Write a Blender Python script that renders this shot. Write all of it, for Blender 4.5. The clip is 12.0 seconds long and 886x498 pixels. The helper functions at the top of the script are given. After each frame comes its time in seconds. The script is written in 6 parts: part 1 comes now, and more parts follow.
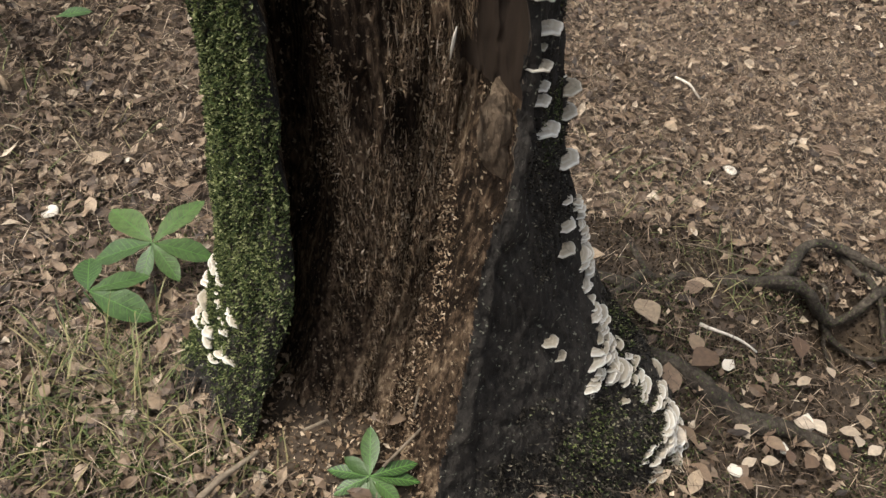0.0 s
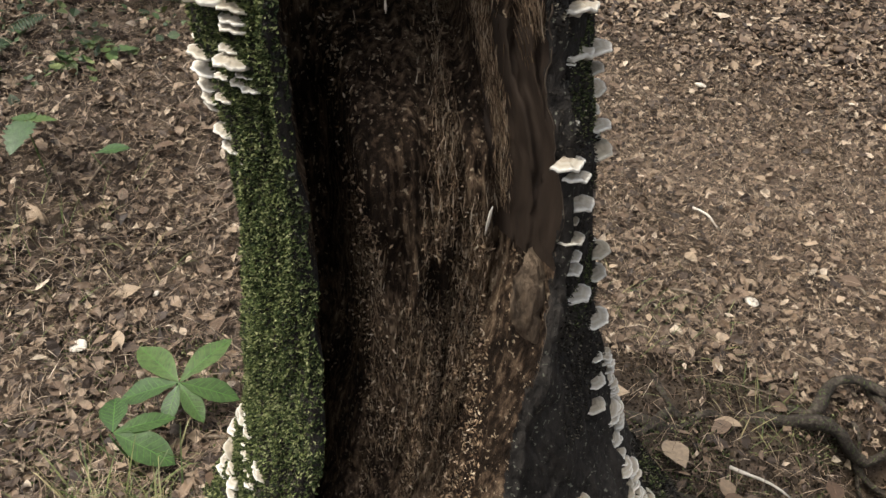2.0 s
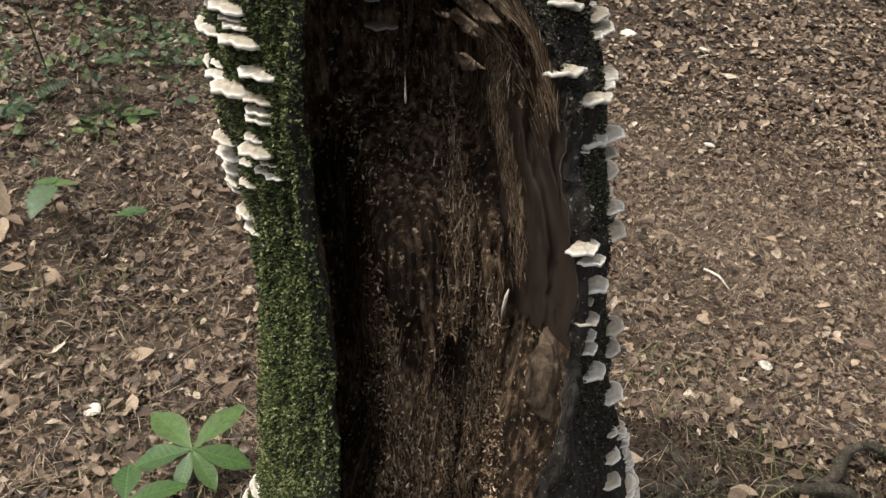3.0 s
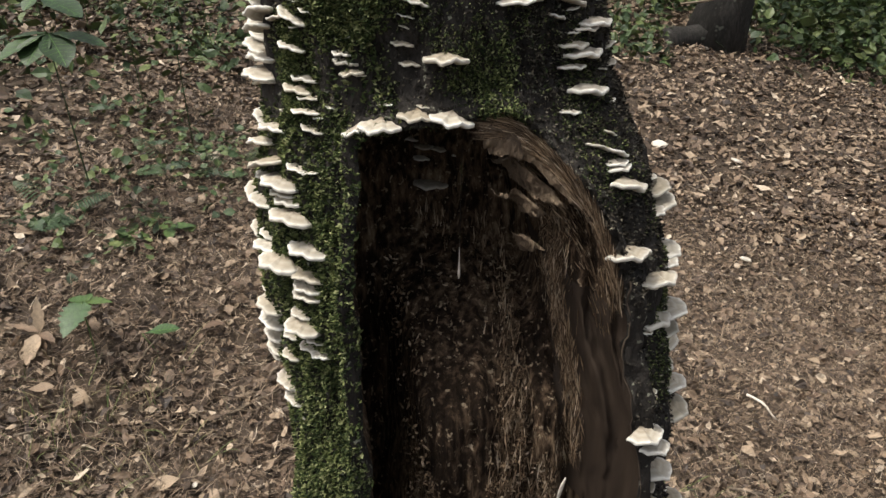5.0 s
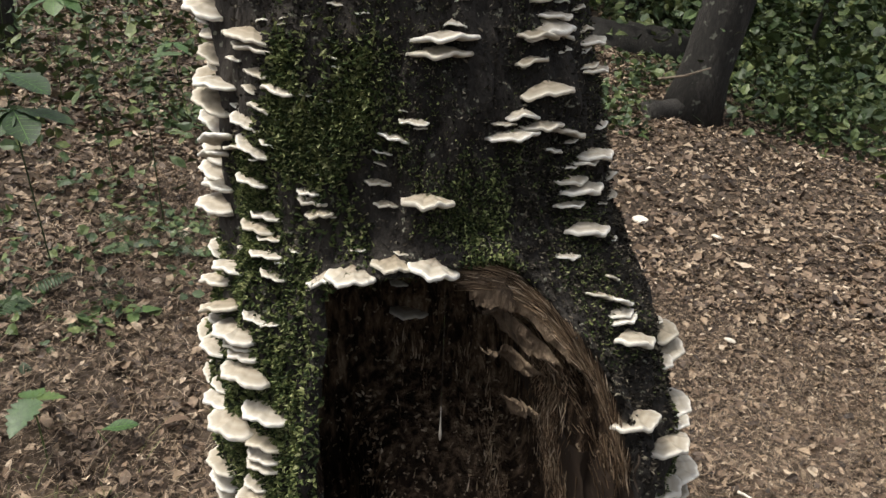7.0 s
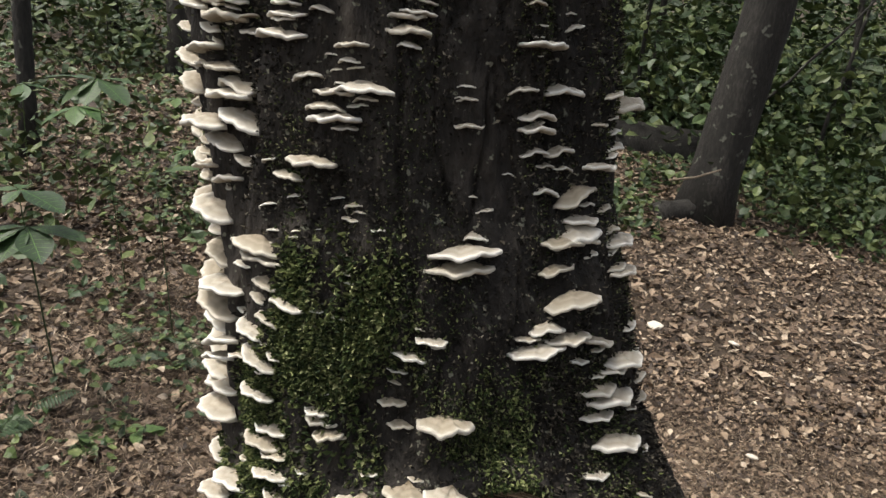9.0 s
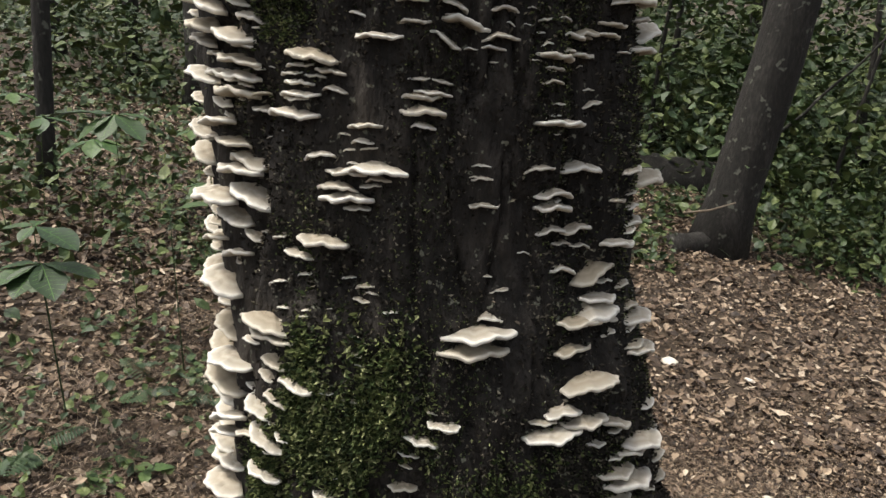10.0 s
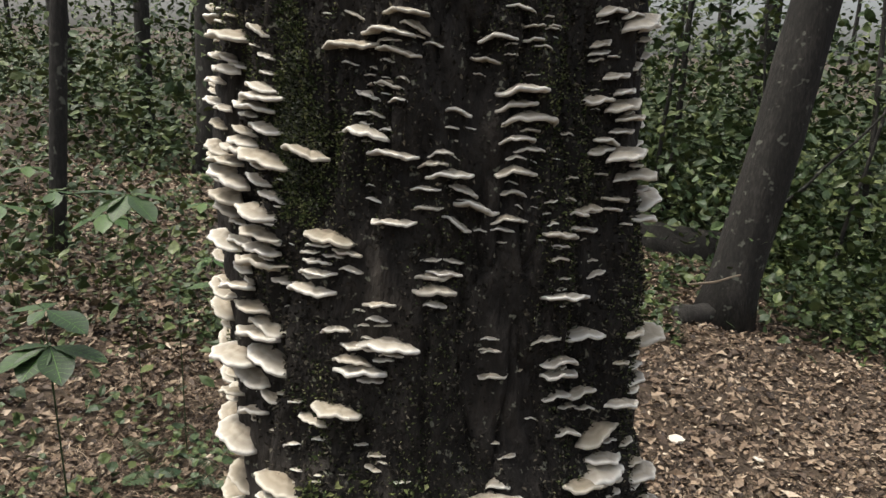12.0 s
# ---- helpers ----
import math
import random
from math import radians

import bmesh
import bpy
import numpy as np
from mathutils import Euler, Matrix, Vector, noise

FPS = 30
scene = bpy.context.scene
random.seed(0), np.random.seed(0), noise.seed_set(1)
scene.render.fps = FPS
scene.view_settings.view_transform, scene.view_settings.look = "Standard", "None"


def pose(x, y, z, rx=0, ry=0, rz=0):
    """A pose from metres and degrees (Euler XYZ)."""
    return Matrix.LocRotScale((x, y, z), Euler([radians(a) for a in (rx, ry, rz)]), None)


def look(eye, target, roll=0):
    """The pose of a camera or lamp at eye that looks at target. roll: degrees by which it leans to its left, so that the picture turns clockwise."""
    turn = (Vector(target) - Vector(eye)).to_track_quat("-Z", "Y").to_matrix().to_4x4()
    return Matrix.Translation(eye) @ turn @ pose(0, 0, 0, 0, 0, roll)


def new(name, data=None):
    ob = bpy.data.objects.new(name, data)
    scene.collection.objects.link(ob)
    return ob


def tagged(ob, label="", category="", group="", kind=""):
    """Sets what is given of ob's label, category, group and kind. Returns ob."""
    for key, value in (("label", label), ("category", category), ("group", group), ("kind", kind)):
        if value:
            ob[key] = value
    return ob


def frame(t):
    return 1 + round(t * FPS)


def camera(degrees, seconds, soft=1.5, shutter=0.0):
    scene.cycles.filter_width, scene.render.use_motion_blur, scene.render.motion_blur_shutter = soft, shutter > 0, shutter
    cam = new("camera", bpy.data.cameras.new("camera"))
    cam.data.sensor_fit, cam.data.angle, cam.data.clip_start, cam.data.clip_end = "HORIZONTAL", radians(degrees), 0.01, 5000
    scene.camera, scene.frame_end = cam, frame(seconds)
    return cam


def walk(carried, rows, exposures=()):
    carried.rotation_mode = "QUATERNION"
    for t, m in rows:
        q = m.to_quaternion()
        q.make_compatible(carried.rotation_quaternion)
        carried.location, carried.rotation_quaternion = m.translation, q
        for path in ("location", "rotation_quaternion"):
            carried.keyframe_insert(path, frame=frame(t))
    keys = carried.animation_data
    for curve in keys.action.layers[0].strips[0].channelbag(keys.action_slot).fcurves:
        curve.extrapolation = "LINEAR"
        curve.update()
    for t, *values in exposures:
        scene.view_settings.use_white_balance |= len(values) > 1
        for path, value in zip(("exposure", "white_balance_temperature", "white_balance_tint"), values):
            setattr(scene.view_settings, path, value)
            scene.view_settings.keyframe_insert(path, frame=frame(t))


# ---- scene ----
cam = camera(58.8, 12.0)
PATH = [
    (0, (0.083, -1.064, 1.296), (0.169, 0.28, -0.183), 2.2),
    (0.5, (0.074, -1.052, 1.31), (0.157, 0.337, -0.126), 2.3),
    (1, (0.066, -1.042, 1.328), (0.132, 0.401, -0.055), 1.7),
    (1.5, (0.064, -1.027, 1.345), (0.127, 0.458, 0.007), 1.6),
    (2, (0.057, -1.016, 1.365), (0.107, 0.514, 0.078), 1.4),
    (2.5, (0.052, -1.011, 1.386), (0.085, 0.559, 0.148), 1.0),
    (3, (0.047, -1.006, 1.407), (0.072, 0.604, 0.22), 1.0),
    (3.2, (0.044, -1.001, 1.415), (0.061, 0.626, 0.253), 0.9),
    (4.8, (0.014, -0.924, 1.462), (-0.031, 0.801, 0.45), 0.8),
    (5, (0.012, -0.911, 1.468), (-0.03, 0.823, 0.473), 0.8),
    (5.5, (0.003, -0.881, 1.476), (-0.021, 0.875, 0.52), 1.4),
    (6, (0.004, -0.838, 1.489), (-0.008, 0.941, 0.576), 1.4),
    (6.5, (0.006, -0.801, 1.491), (0.008, 0.995, 0.611), 1.5),
    (7, (0.005, -0.77, 1.5), (0.014, 1.036, 0.641), 2.1),
    (7.2, (0.001, -0.759, 1.509), (0.002, 1.054, 0.664), 2.0),
    (8.8, (-0.005, -0.696, 1.579), (-0.033, 1.188, 0.907), 1.9),
    (9, (-0.006, -0.685, 1.587), (-0.033, 1.204, 0.931), 2.1),
    (9.5, (-0.008, -0.66, 1.601), (-0.048, 1.239, 0.975), 2.2),
    (10, (-0.009, -0.658, 1.624), (-0.071, 1.251, 1.031), 2.2),
    (10.5, (-0.01, -0.657, 1.648), (-0.08, 1.261, 1.087), 2.2),
    (11, (-0.016, -0.658, 1.68), (-0.095, 1.271, 1.159), 2.1),
    (11.5, (-0.016, -0.66, 1.699), (-0.095, 1.279, 1.214), 2.4),
    (12, (-0.017, -0.66, 1.718), (-0.099, 1.288, 1.272), 2.5),
]
walk(cam, [(t, look(eye, target, roll)) for t, eye, target, roll in PATH], exposures=((0, 0.65), (12, 0.65)))


# World and sun: soft daylight under a forest canopy.
world = bpy.data.worlds.new("forest_sky")
scene.world = world
world.use_nodes = True
sky = world.node_tree.nodes.new("ShaderNodeTexSky")
sky.sky_type, sky.sun_disc = "NISHITA", False
sky.sun_elevation, sky.sun_rotation = radians(69), radians(-93)
sky.dust_density, sky.ozone_density = 6.0, 0.3
back = world.node_tree.nodes["Background"]
back.inputs["Strength"].default_value = 0.15
soft = world.node_tree.nodes.new("ShaderNodeHueSaturation")
soft.inputs["Saturation"].default_value = 0.45
world.node_tree.links.new(sky.outputs[0], soft.inputs["Color"])
world.node_tree.links.new(soft.outputs[0], back.inputs["Color"])
sun_data = bpy.data.lights.new("sun", "SUN")
sun_data.energy, sun_data.angle, sun_data.color = 1.8, radians(14), (1.0, 0.95, 0.86)
sun = new("sun", sun_data)
sun.matrix_world = look((-2.0, -0.1, 5.2), (0, 0, 0))


# ---- materials ----
def node_material(name, rough=0.8, spec=0.3):
    m = bpy.data.materials.new(name)
    m.use_nodes = True
    shader = m.node_tree.nodes["Principled BSDF"]
    shader.inputs["Roughness"].default_value = rough
    shader.inputs["Specular IOR Level"].default_value = spec
    return m, m.node_tree, shader


def add(tree, kind, **values):
    n = tree.nodes.new(kind)
    for key, value in values.items():
        n.inputs[key].default_value = value
    return n


def ramp(tree, fac, stops):
    n = tree.nodes.new("ShaderNodeValToRGB")
    while len(n.color_ramp.elements) < len(stops):
        n.color_ramp.elements.new(0.5)
    for e, (at, colour) in zip(n.color_ramp.elements, stops):
        e.position, e.color = at, (*colour, 1)
    tree.links.new(fac, n.inputs[0])
    return n.outputs[0]


def mix(tree, fac, a, b):
    n = tree.nodes.new("ShaderNodeMix")
    n.data_type = "RGBA"
    for socket, value in ((n.inputs[0], fac), (n.inputs[6], a), (n.inputs[7], b)):
        if isinstance(value, bpy.types.NodeSocket):
            tree.links.new(value, socket)
        else:
            socket.default_value = value if isinstance(value, float) else (*value, 1)
    return n.outputs[2]


def noise_at(tree, scale, stretch=(1, 1, 1), detail=4.0, space="Object", rough=0.6):
    c = tree.nodes.new("ShaderNodeTexCoord")
    mapped = tree.nodes.new("ShaderNodeMapping")
    mapped.inputs["Scale"].default_value = stretch
    tree.links.new(c.outputs[space], mapped.inputs[0])
    n = add(tree, "ShaderNodeTexNoise", Scale=scale, Detail=detail, Roughness=rough)
    tree.links.new(mapped.outputs[0], n.inputs["Vector"])
    return n.outputs[0]


def relief(tree, shader, height, strength, distance):
    b = add(tree, "ShaderNodeBump", Strength=strength, Distance=distance)
    tree.links.new(height, b.inputs["Height"])
    tree.links.new(b.outputs[0], shader.inputs["Normal"])


def surface(name, coarse, fine, stops, bump=(0.5, 0.004), rough=0.85, spec=0.25, stretch=(1, 1, 1), speck=None):
    """A material whose colour follows a coarse and a fine noise; speck: scale, edge, colour of scattered flecks."""
    m, tree, shader = node_material(name, rough, spec)
    big, small = noise_at(tree, coarse, stretch), noise_at(tree, fine, stretch)
    both = add(tree, "ShaderNodeMath")
    both.operation = "MULTIPLY_ADD"
    both.inputs[1].default_value = 0.5
    tree.links.new(small, both.inputs[0])
    half = add(tree, "ShaderNodeMath")
    half.operation = "MULTIPLY"
    half.inputs[1].default_value = 0.5
    tree.links.new(big, half.inputs[0])
    tree.links.new(half.outputs[0], both.inputs[2])
    colour = ramp(tree, both.outputs[0], stops)
    if speck:
        mask = ramp(tree, noise_at(tree, speck[0], detail=2.0), ((speck[1], (0, 0, 0)), (speck[1] + 0.05, (1, 1, 1))))
        colour = mix(tree, mask, colour, speck[2])
    tree.links.new(colour, shader.inputs["Base Color"])
    relief(tree, shader, small, *bump)
    return m


def varied(name, stops, island=True, rough=0.6, spec=0.4):
    """A material for many small pieces: each piece takes its own colour from the ramp."""
    m, tree, shader = node_material(name, rough, spec)
    if island:
        pick = tree.nodes.new("ShaderNodeNewGeometry").outputs["Random Per Island"]
    else:
        pick = tree.nodes.new("ShaderNodeObjectInfo").outputs["Random"]
    colour = ramp(tree, pick, stops)
    shade = ramp(tree, noise_at(tree, 60.0, detail=3.0), ((0.3, (0.62, 0.62, 0.62)), (0.7, (1.15, 1.1, 1.05))))
    n = tree.nodes.new("ShaderNodeMix")
    n.data_type, n.blend_type = "RGBA", "MULTIPLY"
    n.inputs[0].default_value = 1.0
    tree.links.new(colour, n.inputs[6])
    tree.links.new(shade, n.inputs[7])
    tree.links.new(n.outputs[2], shader.inputs["Base Color"])
    relief(tree, shader, noise_at(tree, 180.0, detail=2.0), 0.4, 0.002)
    return m


BARK = surface("dead_bark", 7.0, 70.0, ((0.3, (0.009, 0.008, 0.007)), (0.5, (0.024, 0.021, 0.018)), (0.7, (0.06, 0.052, 0.043))),
               (1.0, 0.012), 0.9, 0.2, (1, 1, 0.45), (120.0, 0.64, (0.17, 0.17, 0.13)))
ROTTEN = surface("rotten_wood", 11.0, 95.0, ((0.34, (0.008, 0.0055, 0.004)), (0.47, (0.026, 0.017, 0.011)), (0.56, (0.12, 0.081, 0.051)), (0.67, (0.33, 0.245, 0.16))),
                 (1.0, 0.016), 0.95, 0.1, (1, 1, 0.3), (110.0, 0.62, (0.3, 0.235, 0.16)))
SMOOTH_WOOD = surface("smooth_dark_wood", 5.0, 60.0, ((0.3, (0.016, 0.011, 0.008)), (0.5, (0.028, 0.019, 0.013)), (0.7, (0.045, 0.031, 0.021))), (0.25, 0.004), 0.8, 0.2, (1, 1, 0.2))
LIP = surface("weathered_wood", 15.0, 110.0, ((0.3, (0.02, 0.015, 0.011)), (0.5, (0.07, 0.053, 0.038)), (0.7, (0.17, 0.135, 0.095))), (0.8, 0.004), stretch=(1, 1, 0.4))
SOIL = surface("forest_soil", 2.0, 40.0, ((0.3, (0.022, 0.016, 0.011)), (0.5, (0.055, 0.04, 0.027)), (0.7, (0.11, 0.08, 0.05))), (0.8, 0.01))
ROOT = surface("root_bark", 14.0, 90.0, ((0.3, (0.012, 0.01, 0.008)), (0.5, (0.045, 0.036, 0.027)), (0.72, (0.14, 0.118, 0.09))), (1.0, 0.008), speck=(110.0, 0.6, (0.07, 0.085, 0.03)))
LIVE_BARK = surface("grey_bark", 5.0, 45.0, ((0.3, (0.01, 0.009, 0.008)), (0.5, (0.024, 0.022, 0.019)), (0.7, (0.058, 0.053, 0.046))), (0.8, 0.015), stretch=(1, 1, 0.3), speck=(9.0, 0.63, (0.1, 0.103, 0.082)))
TWIG = surface("dry_twig", 20.0, 120.0, ((0.3, (0.08, 0.06, 0.042)), (0.55, (0.2, 0.16, 0.115)), (0.75, (0.36, 0.3, 0.23))), (0.5, 0.002))
CHIP = surface("pale_wood", 20.0, 120.0, ((0.3, (0.45, 0.4, 0.32)), (0.6, (0.7, 0.65, 0.55)), (0.8, (0.8, 0.77, 0.7))), (0.4, 0.002))
LITTER = varied("fallen_leaves", ((0.0, (0.03, 0.021, 0.015)), (0.42, (0.115, 0.078, 0.05)), (0.75, (0.23, 0.168, 0.112)), (0.95, (0.38, 0.3, 0.21)), (1.0, (0.56, 0.48, 0.37))))
DEAD_LEAF = varied("dead_leaf", ((0.0, (0.09, 0.055, 0.033)), (0.6, (0.2, 0.14, 0.09)), (1.0, (0.36, 0.28, 0.19))), island=False, rough=0.6)
FLAKE = varied("bark_flakes", ((0.0, (0.008, 0.007, 0.006)), (0.6, (0.032, 0.028, 0.022)), (0.9, (0.1, 0.09, 0.07)), (1.0, (0.27, 0.25, 0.19))), rough=0.9, spec=0.15)
HUMUS = varied("humus", ((0.0, (0.012, 0.009, 0.006)), (0.6, (0.04, 0.029, 0.019)), (0.92, (0.1, 0.075, 0.05)), (1.0, (0.22, 0.17, 0.12))), rough=0.95, spec=0.1)
PALE_LEAF = varied("bleached_leaf", ((0.0, (0.32, 0.26, 0.19)), (0.6, (0.5, 0.43, 0.34)), (1.0, (0.68, 0.62, 0.52))), island=False, rough=0.6)
FLAP = surface("flaking_wood", 18.0, 130.0, ((0.3, (0.03, 0.021, 0.014)), (0.5, (0.1, 0.07, 0.045)), (0.7, (0.22, 0.165, 0.11))), (1.0, 0.008), stretch=(1, 1, 0.35))
CRUMB = varied("wood_crumbs", ((0.0, (0.03, 0.02, 0.013)), (0.45, (0.15, 0.104, 0.066)), (0.85, (0.4, 0.3, 0.2)), (1.0, (0.62, 0.52, 0.39))), rough=0.9, spec=0.1)
MOSS = varied("moss", ((0.0, (0.009, 0.016, 0.006)), (0.4, (0.045, 0.068, 0.021)), (0.8, (0.15, 0.175, 0.065)), (1.0, (0.31, 0.33, 0.17))), rough=0.8, spec=0.2)
GREEN = varied("green_leaf", ((0.0, (0.032, 0.07, 0.02)), (0.5, (0.05, 0.1, 0.026)), (1.0, (0.085, 0.135, 0.036))), island=False, rough=0.45, spec=0.4)
HERB = varied("dull_green_leaf", ((0.0, (0.02, 0.042, 0.016)), (0.5, (0.032, 0.062, 0.02)), (1.0, (0.05, 0.085, 0.028))), island=False, rough=0.5, spec=0.35)
VEIN = surface("leaf_vein", 30.0, 200.0, ((0.3, (0.06, 0.14, 0.03)), (0.7, (0.1, 0.19, 0.05))), (0.2, 0.001), 0.5)
LICHEN = varied("lichen", ((0.0, (0.05, 0.055, 0.04)), (0.6, (0.12, 0.13, 0.095)), (1.0, (0.28, 0.29, 0.23))), rough=0.9, spec=0.1)
UNDER = varied("understorey_leaves", ((0.0, (0.02, 0.04, 0.012)), (0.5, (0.045, 0.08, 0.022)), (1.0, (0.12, 0.15, 0.045))), rough=0.5)
GRASS = varied("grass", ((0.0, (0.06, 0.09, 0.025)), (0.5, (0.13, 0.16, 0.05)), (1.0, (0.32, 0.27, 0.14))), rough=0.6)


def fungus_material():
    """Pale shelf fungus: cream zones that follow the rim, a white growing edge, faint grey-brown near the root."""
    m, tree, shader = node_material("pale_fungus", 0.75, 0.2)
    c = tree.nodes.new("ShaderNodeTexCoord")
    reach = tree.nodes.new("ShaderNodeAttribute")
    reach.attribute_name = "reach"
    wob = add(tree, "ShaderNodeTexNoise", Scale=9.0, Detail=3.0)
    tree.links.new(c.outputs["Object"], wob.inputs["Vector"])
    total = add(tree, "ShaderNodeMath")
    total.operation = "MULTIPLY_ADD"
    total.inputs[1].default_value = 0.12
    tree.links.new(wob.outputs[0], total.inputs[0])
    tree.links.new(reach.outputs["Fac"], total.inputs[2])
    zones = ramp(tree, total.outputs[0], ((0.12, (0.22, 0.18, 0.13)), (0.3, (0.4, 0.355, 0.285)), (0.4, (0.32, 0.28, 0.22)), (0.55, (0.46, 0.42, 0.35)), (0.66, (0.39, 0.35, 0.285)), (0.84, (0.5, 0.465, 0.4)), (0.93, (0.72, 0.7, 0.645)), (1.0, (0.78, 0.76, 0.71))))
    both = tree.nodes.new("ShaderNodeMath")
    tree.links.new(tree.nodes.new("ShaderNodeNewGeometry").outputs["Random Per Island"], both.inputs[0])
    tree.links.new(tree.nodes.new("ShaderNodeObjectInfo").outputs["Random"], both.inputs[1])
    pick = tree.nodes.new("ShaderNodeMath")
    pick.operation = "FRACT"
    tree.links.new(both.outputs[0], pick.inputs[0])
    tone = ramp(tree, pick.outputs[0], ((0.0, (0.72, 0.68, 0.6)), (0.5, (0.95, 0.93, 0.89)), (1.0, (1.0, 1.0, 0.98))))
    n = tree.nodes.new("ShaderNodeMix")
    n.data_type, n.blend_type = "RGBA", "MULTIPLY"
    n.inputs[0].default_value = 1.0
    tree.links.new(zones, n.inputs[6])
    tree.links.new(tone, n.inputs[7])
    tree.links.new(n.outputs[2], shader.inputs["Base Color"])
    pores = add(tree, "ShaderNodeTexNoise", Scale=55.0, Detail=4.0)
    tree.links.new(c.outputs["Object"], pores.inputs["Vector"])
    relief(tree, shader, pores.outputs[0], 0.3, 0.02)
    return m


FUNGUS = fungus_material()


# ---- helpers for meshes ----
def mesh_of(name, verts, faces, material, smooth=True):
    me = bpy.data.meshes.new(name)
    me.from_pydata(np.asarray(verts, float).tolist(), [], faces.tolist() if isinstance(faces, np.ndarray) else faces)
    me.materials.append(material)
    if smooth:
        me.polygons.foreach_set("use_smooth", [True] * len(me.polygons))
    me.update()
    return me


def thing(name, me, label, category, group="", kind=""):
    return tagged(new(name, me), label, category, group, kind)


def part(name, me, parent, label="", kind=""):
    ob = new(name, me)
    ob.parent = parent
    return tagged(ob, label, kind=kind)


def tube(points, radii, sides=8, rough=0.0, seed=0):
    """Vertices and faces of a tapered, slightly uneven round limb along points."""
    pts = [Vector(p) for p in points]
    rng = np.random.default_rng(seed)
    verts, faces = [], []
    for i, p in enumerate(pts):
        way = (pts[min(i + 1, len(pts) - 1)] - pts[max(i - 1, 0)]).normalized()
        side = way.orthogonal().normalized() if i == 0 else (side - way * side.dot(way)).normalized()
        other = way.cross(side)
        for k in range(sides):
            a = 2 * math.pi * k / sides
            r = float(radii[i] * (1 + rough * rng.uniform(-1, 1)))
            verts.append(p + r * (math.cos(a) * side + math.sin(a) * other))
    for i in range(len(pts) - 1):
        for k in range(sides):
            n = (k + 1) % sides
            faces.append((i * sides + k, i * sides + n, (i + 1) * sides + n, (i + 1) * sides + k))
    faces.append(tuple(reversed(range(sides))))
    faces.append(tuple(range((len(pts) - 1) * sides, len(pts) * sides)))
    return [tuple(v) for v in verts], faces


def curve_points(start, end, steps, wander, seed, sag=0.0):
    rng = np.random.default_rng(seed)
    out, off = [], np.zeros(3)
    for i in range(steps + 1):
        u = i / steps
        p = (1 - u) * np.array(start, float) + u * np.array(end, float)
        p[2] += sag * 4 * u * (1 - u)
        out.append(tuple(p + off * min(1, 4 * u)))
        off = off + rng.uniform(-wander, wander, 3)
    return out


# ---- forms ----
# Centre line and radius of the dead trunk by height: z, x, y, radius.
TRUNK = ((-0.5, 0.10, -0.03, 0.60), (-0.2, 0.10, -0.04, 0.50), (0.0, 0.09, -0.05, 0.41), (0.2, 0.08, -0.05, 0.345),
         (0.4, 0.07, -0.04, 0.315), (0.6, 0.06, -0.03, 0.285), (0.8, 0.05, -0.03, 0.265), (1.0, 0.02, -0.01, 0.24),
         (1.1, 0.01, 0.03, 0.22), (1.2, -0.01, 0.08, 0.195), (1.4, -0.03, 0.10, 0.182), (1.6, -0.045, 0.115, 0.18),
         (1.8, -0.055, 0.13, 0.178), (3.3, -0.13, 0.21, 0.16))


def trunk_axis(z):
    zs, xs, ys, rs = (np.array(c) for c in zip(*TRUNK))
    return np.interp(z, zs, xs), np.interp(z, zs, ys), np.interp(z, zs, rs)


def trunk_outline(phi, z):
    """Radius at an angle in degrees from the front: flatter on the right, sunken high on its right front, fuller high on the left."""
    s = np.sin(np.radians(phi))
    slim = np.interp(z, (0.1, 0.5, 1.0, 1.5), (0.04, 0.13, 0.10, 0.09))
    full = np.interp(z, (0.9, 1.2, 1.6), (0.0, 0.11, 0.14))
    wide = step(0.75, 1.0, s) * np.interp(z, (0.7, 0.85, 1.0, 1.07, 1.2, 1.4, 1.6), (0, 0.014, 0.024, 0.022, 0.014, 0.01, 0.012))
    wide = wide + step(0.8, 1.0, -s) * np.interp(z, (1.0, 1.2, 1.45, 1.7), (0, 0.01, 0.016, 0.016))
    lip = step(22, 36, phi) * (1 - step(56, 76, phi)) * np.interp(z, (0.65, 0.85, 1.0, 1.1, 1.2), (0, 0.014, 0.024, 0.024, 0))
    sunk = 0.030 * step(-12, 12, phi) * (1 - step(48, 68, phi)) * step(1.3, 1.44, z)
    return trunk_axis(z)[2] * (1 - slim * np.maximum(0, s) ** 2 + full * np.maximum(0, -s) ** 2) - sunk + wide + lip


def lattice(ix, iy, iz):
    """A repeatable random value from 0 to 1 at each whole-number place."""
    n = (ix * 374761393 + iy * 668265263 + iz * 2147483647 + 12345) & 0xFFFFFFFF
    n = ((n ^ (n >> 13)) * 1274126177) & 0xFFFFFFFF
    n = ((n ^ (n >> 16)) * 2246822519) & 0xFFFFFFFF
    return ((n ^ (n >> 15)) & 0xFFFF) / 65535.0


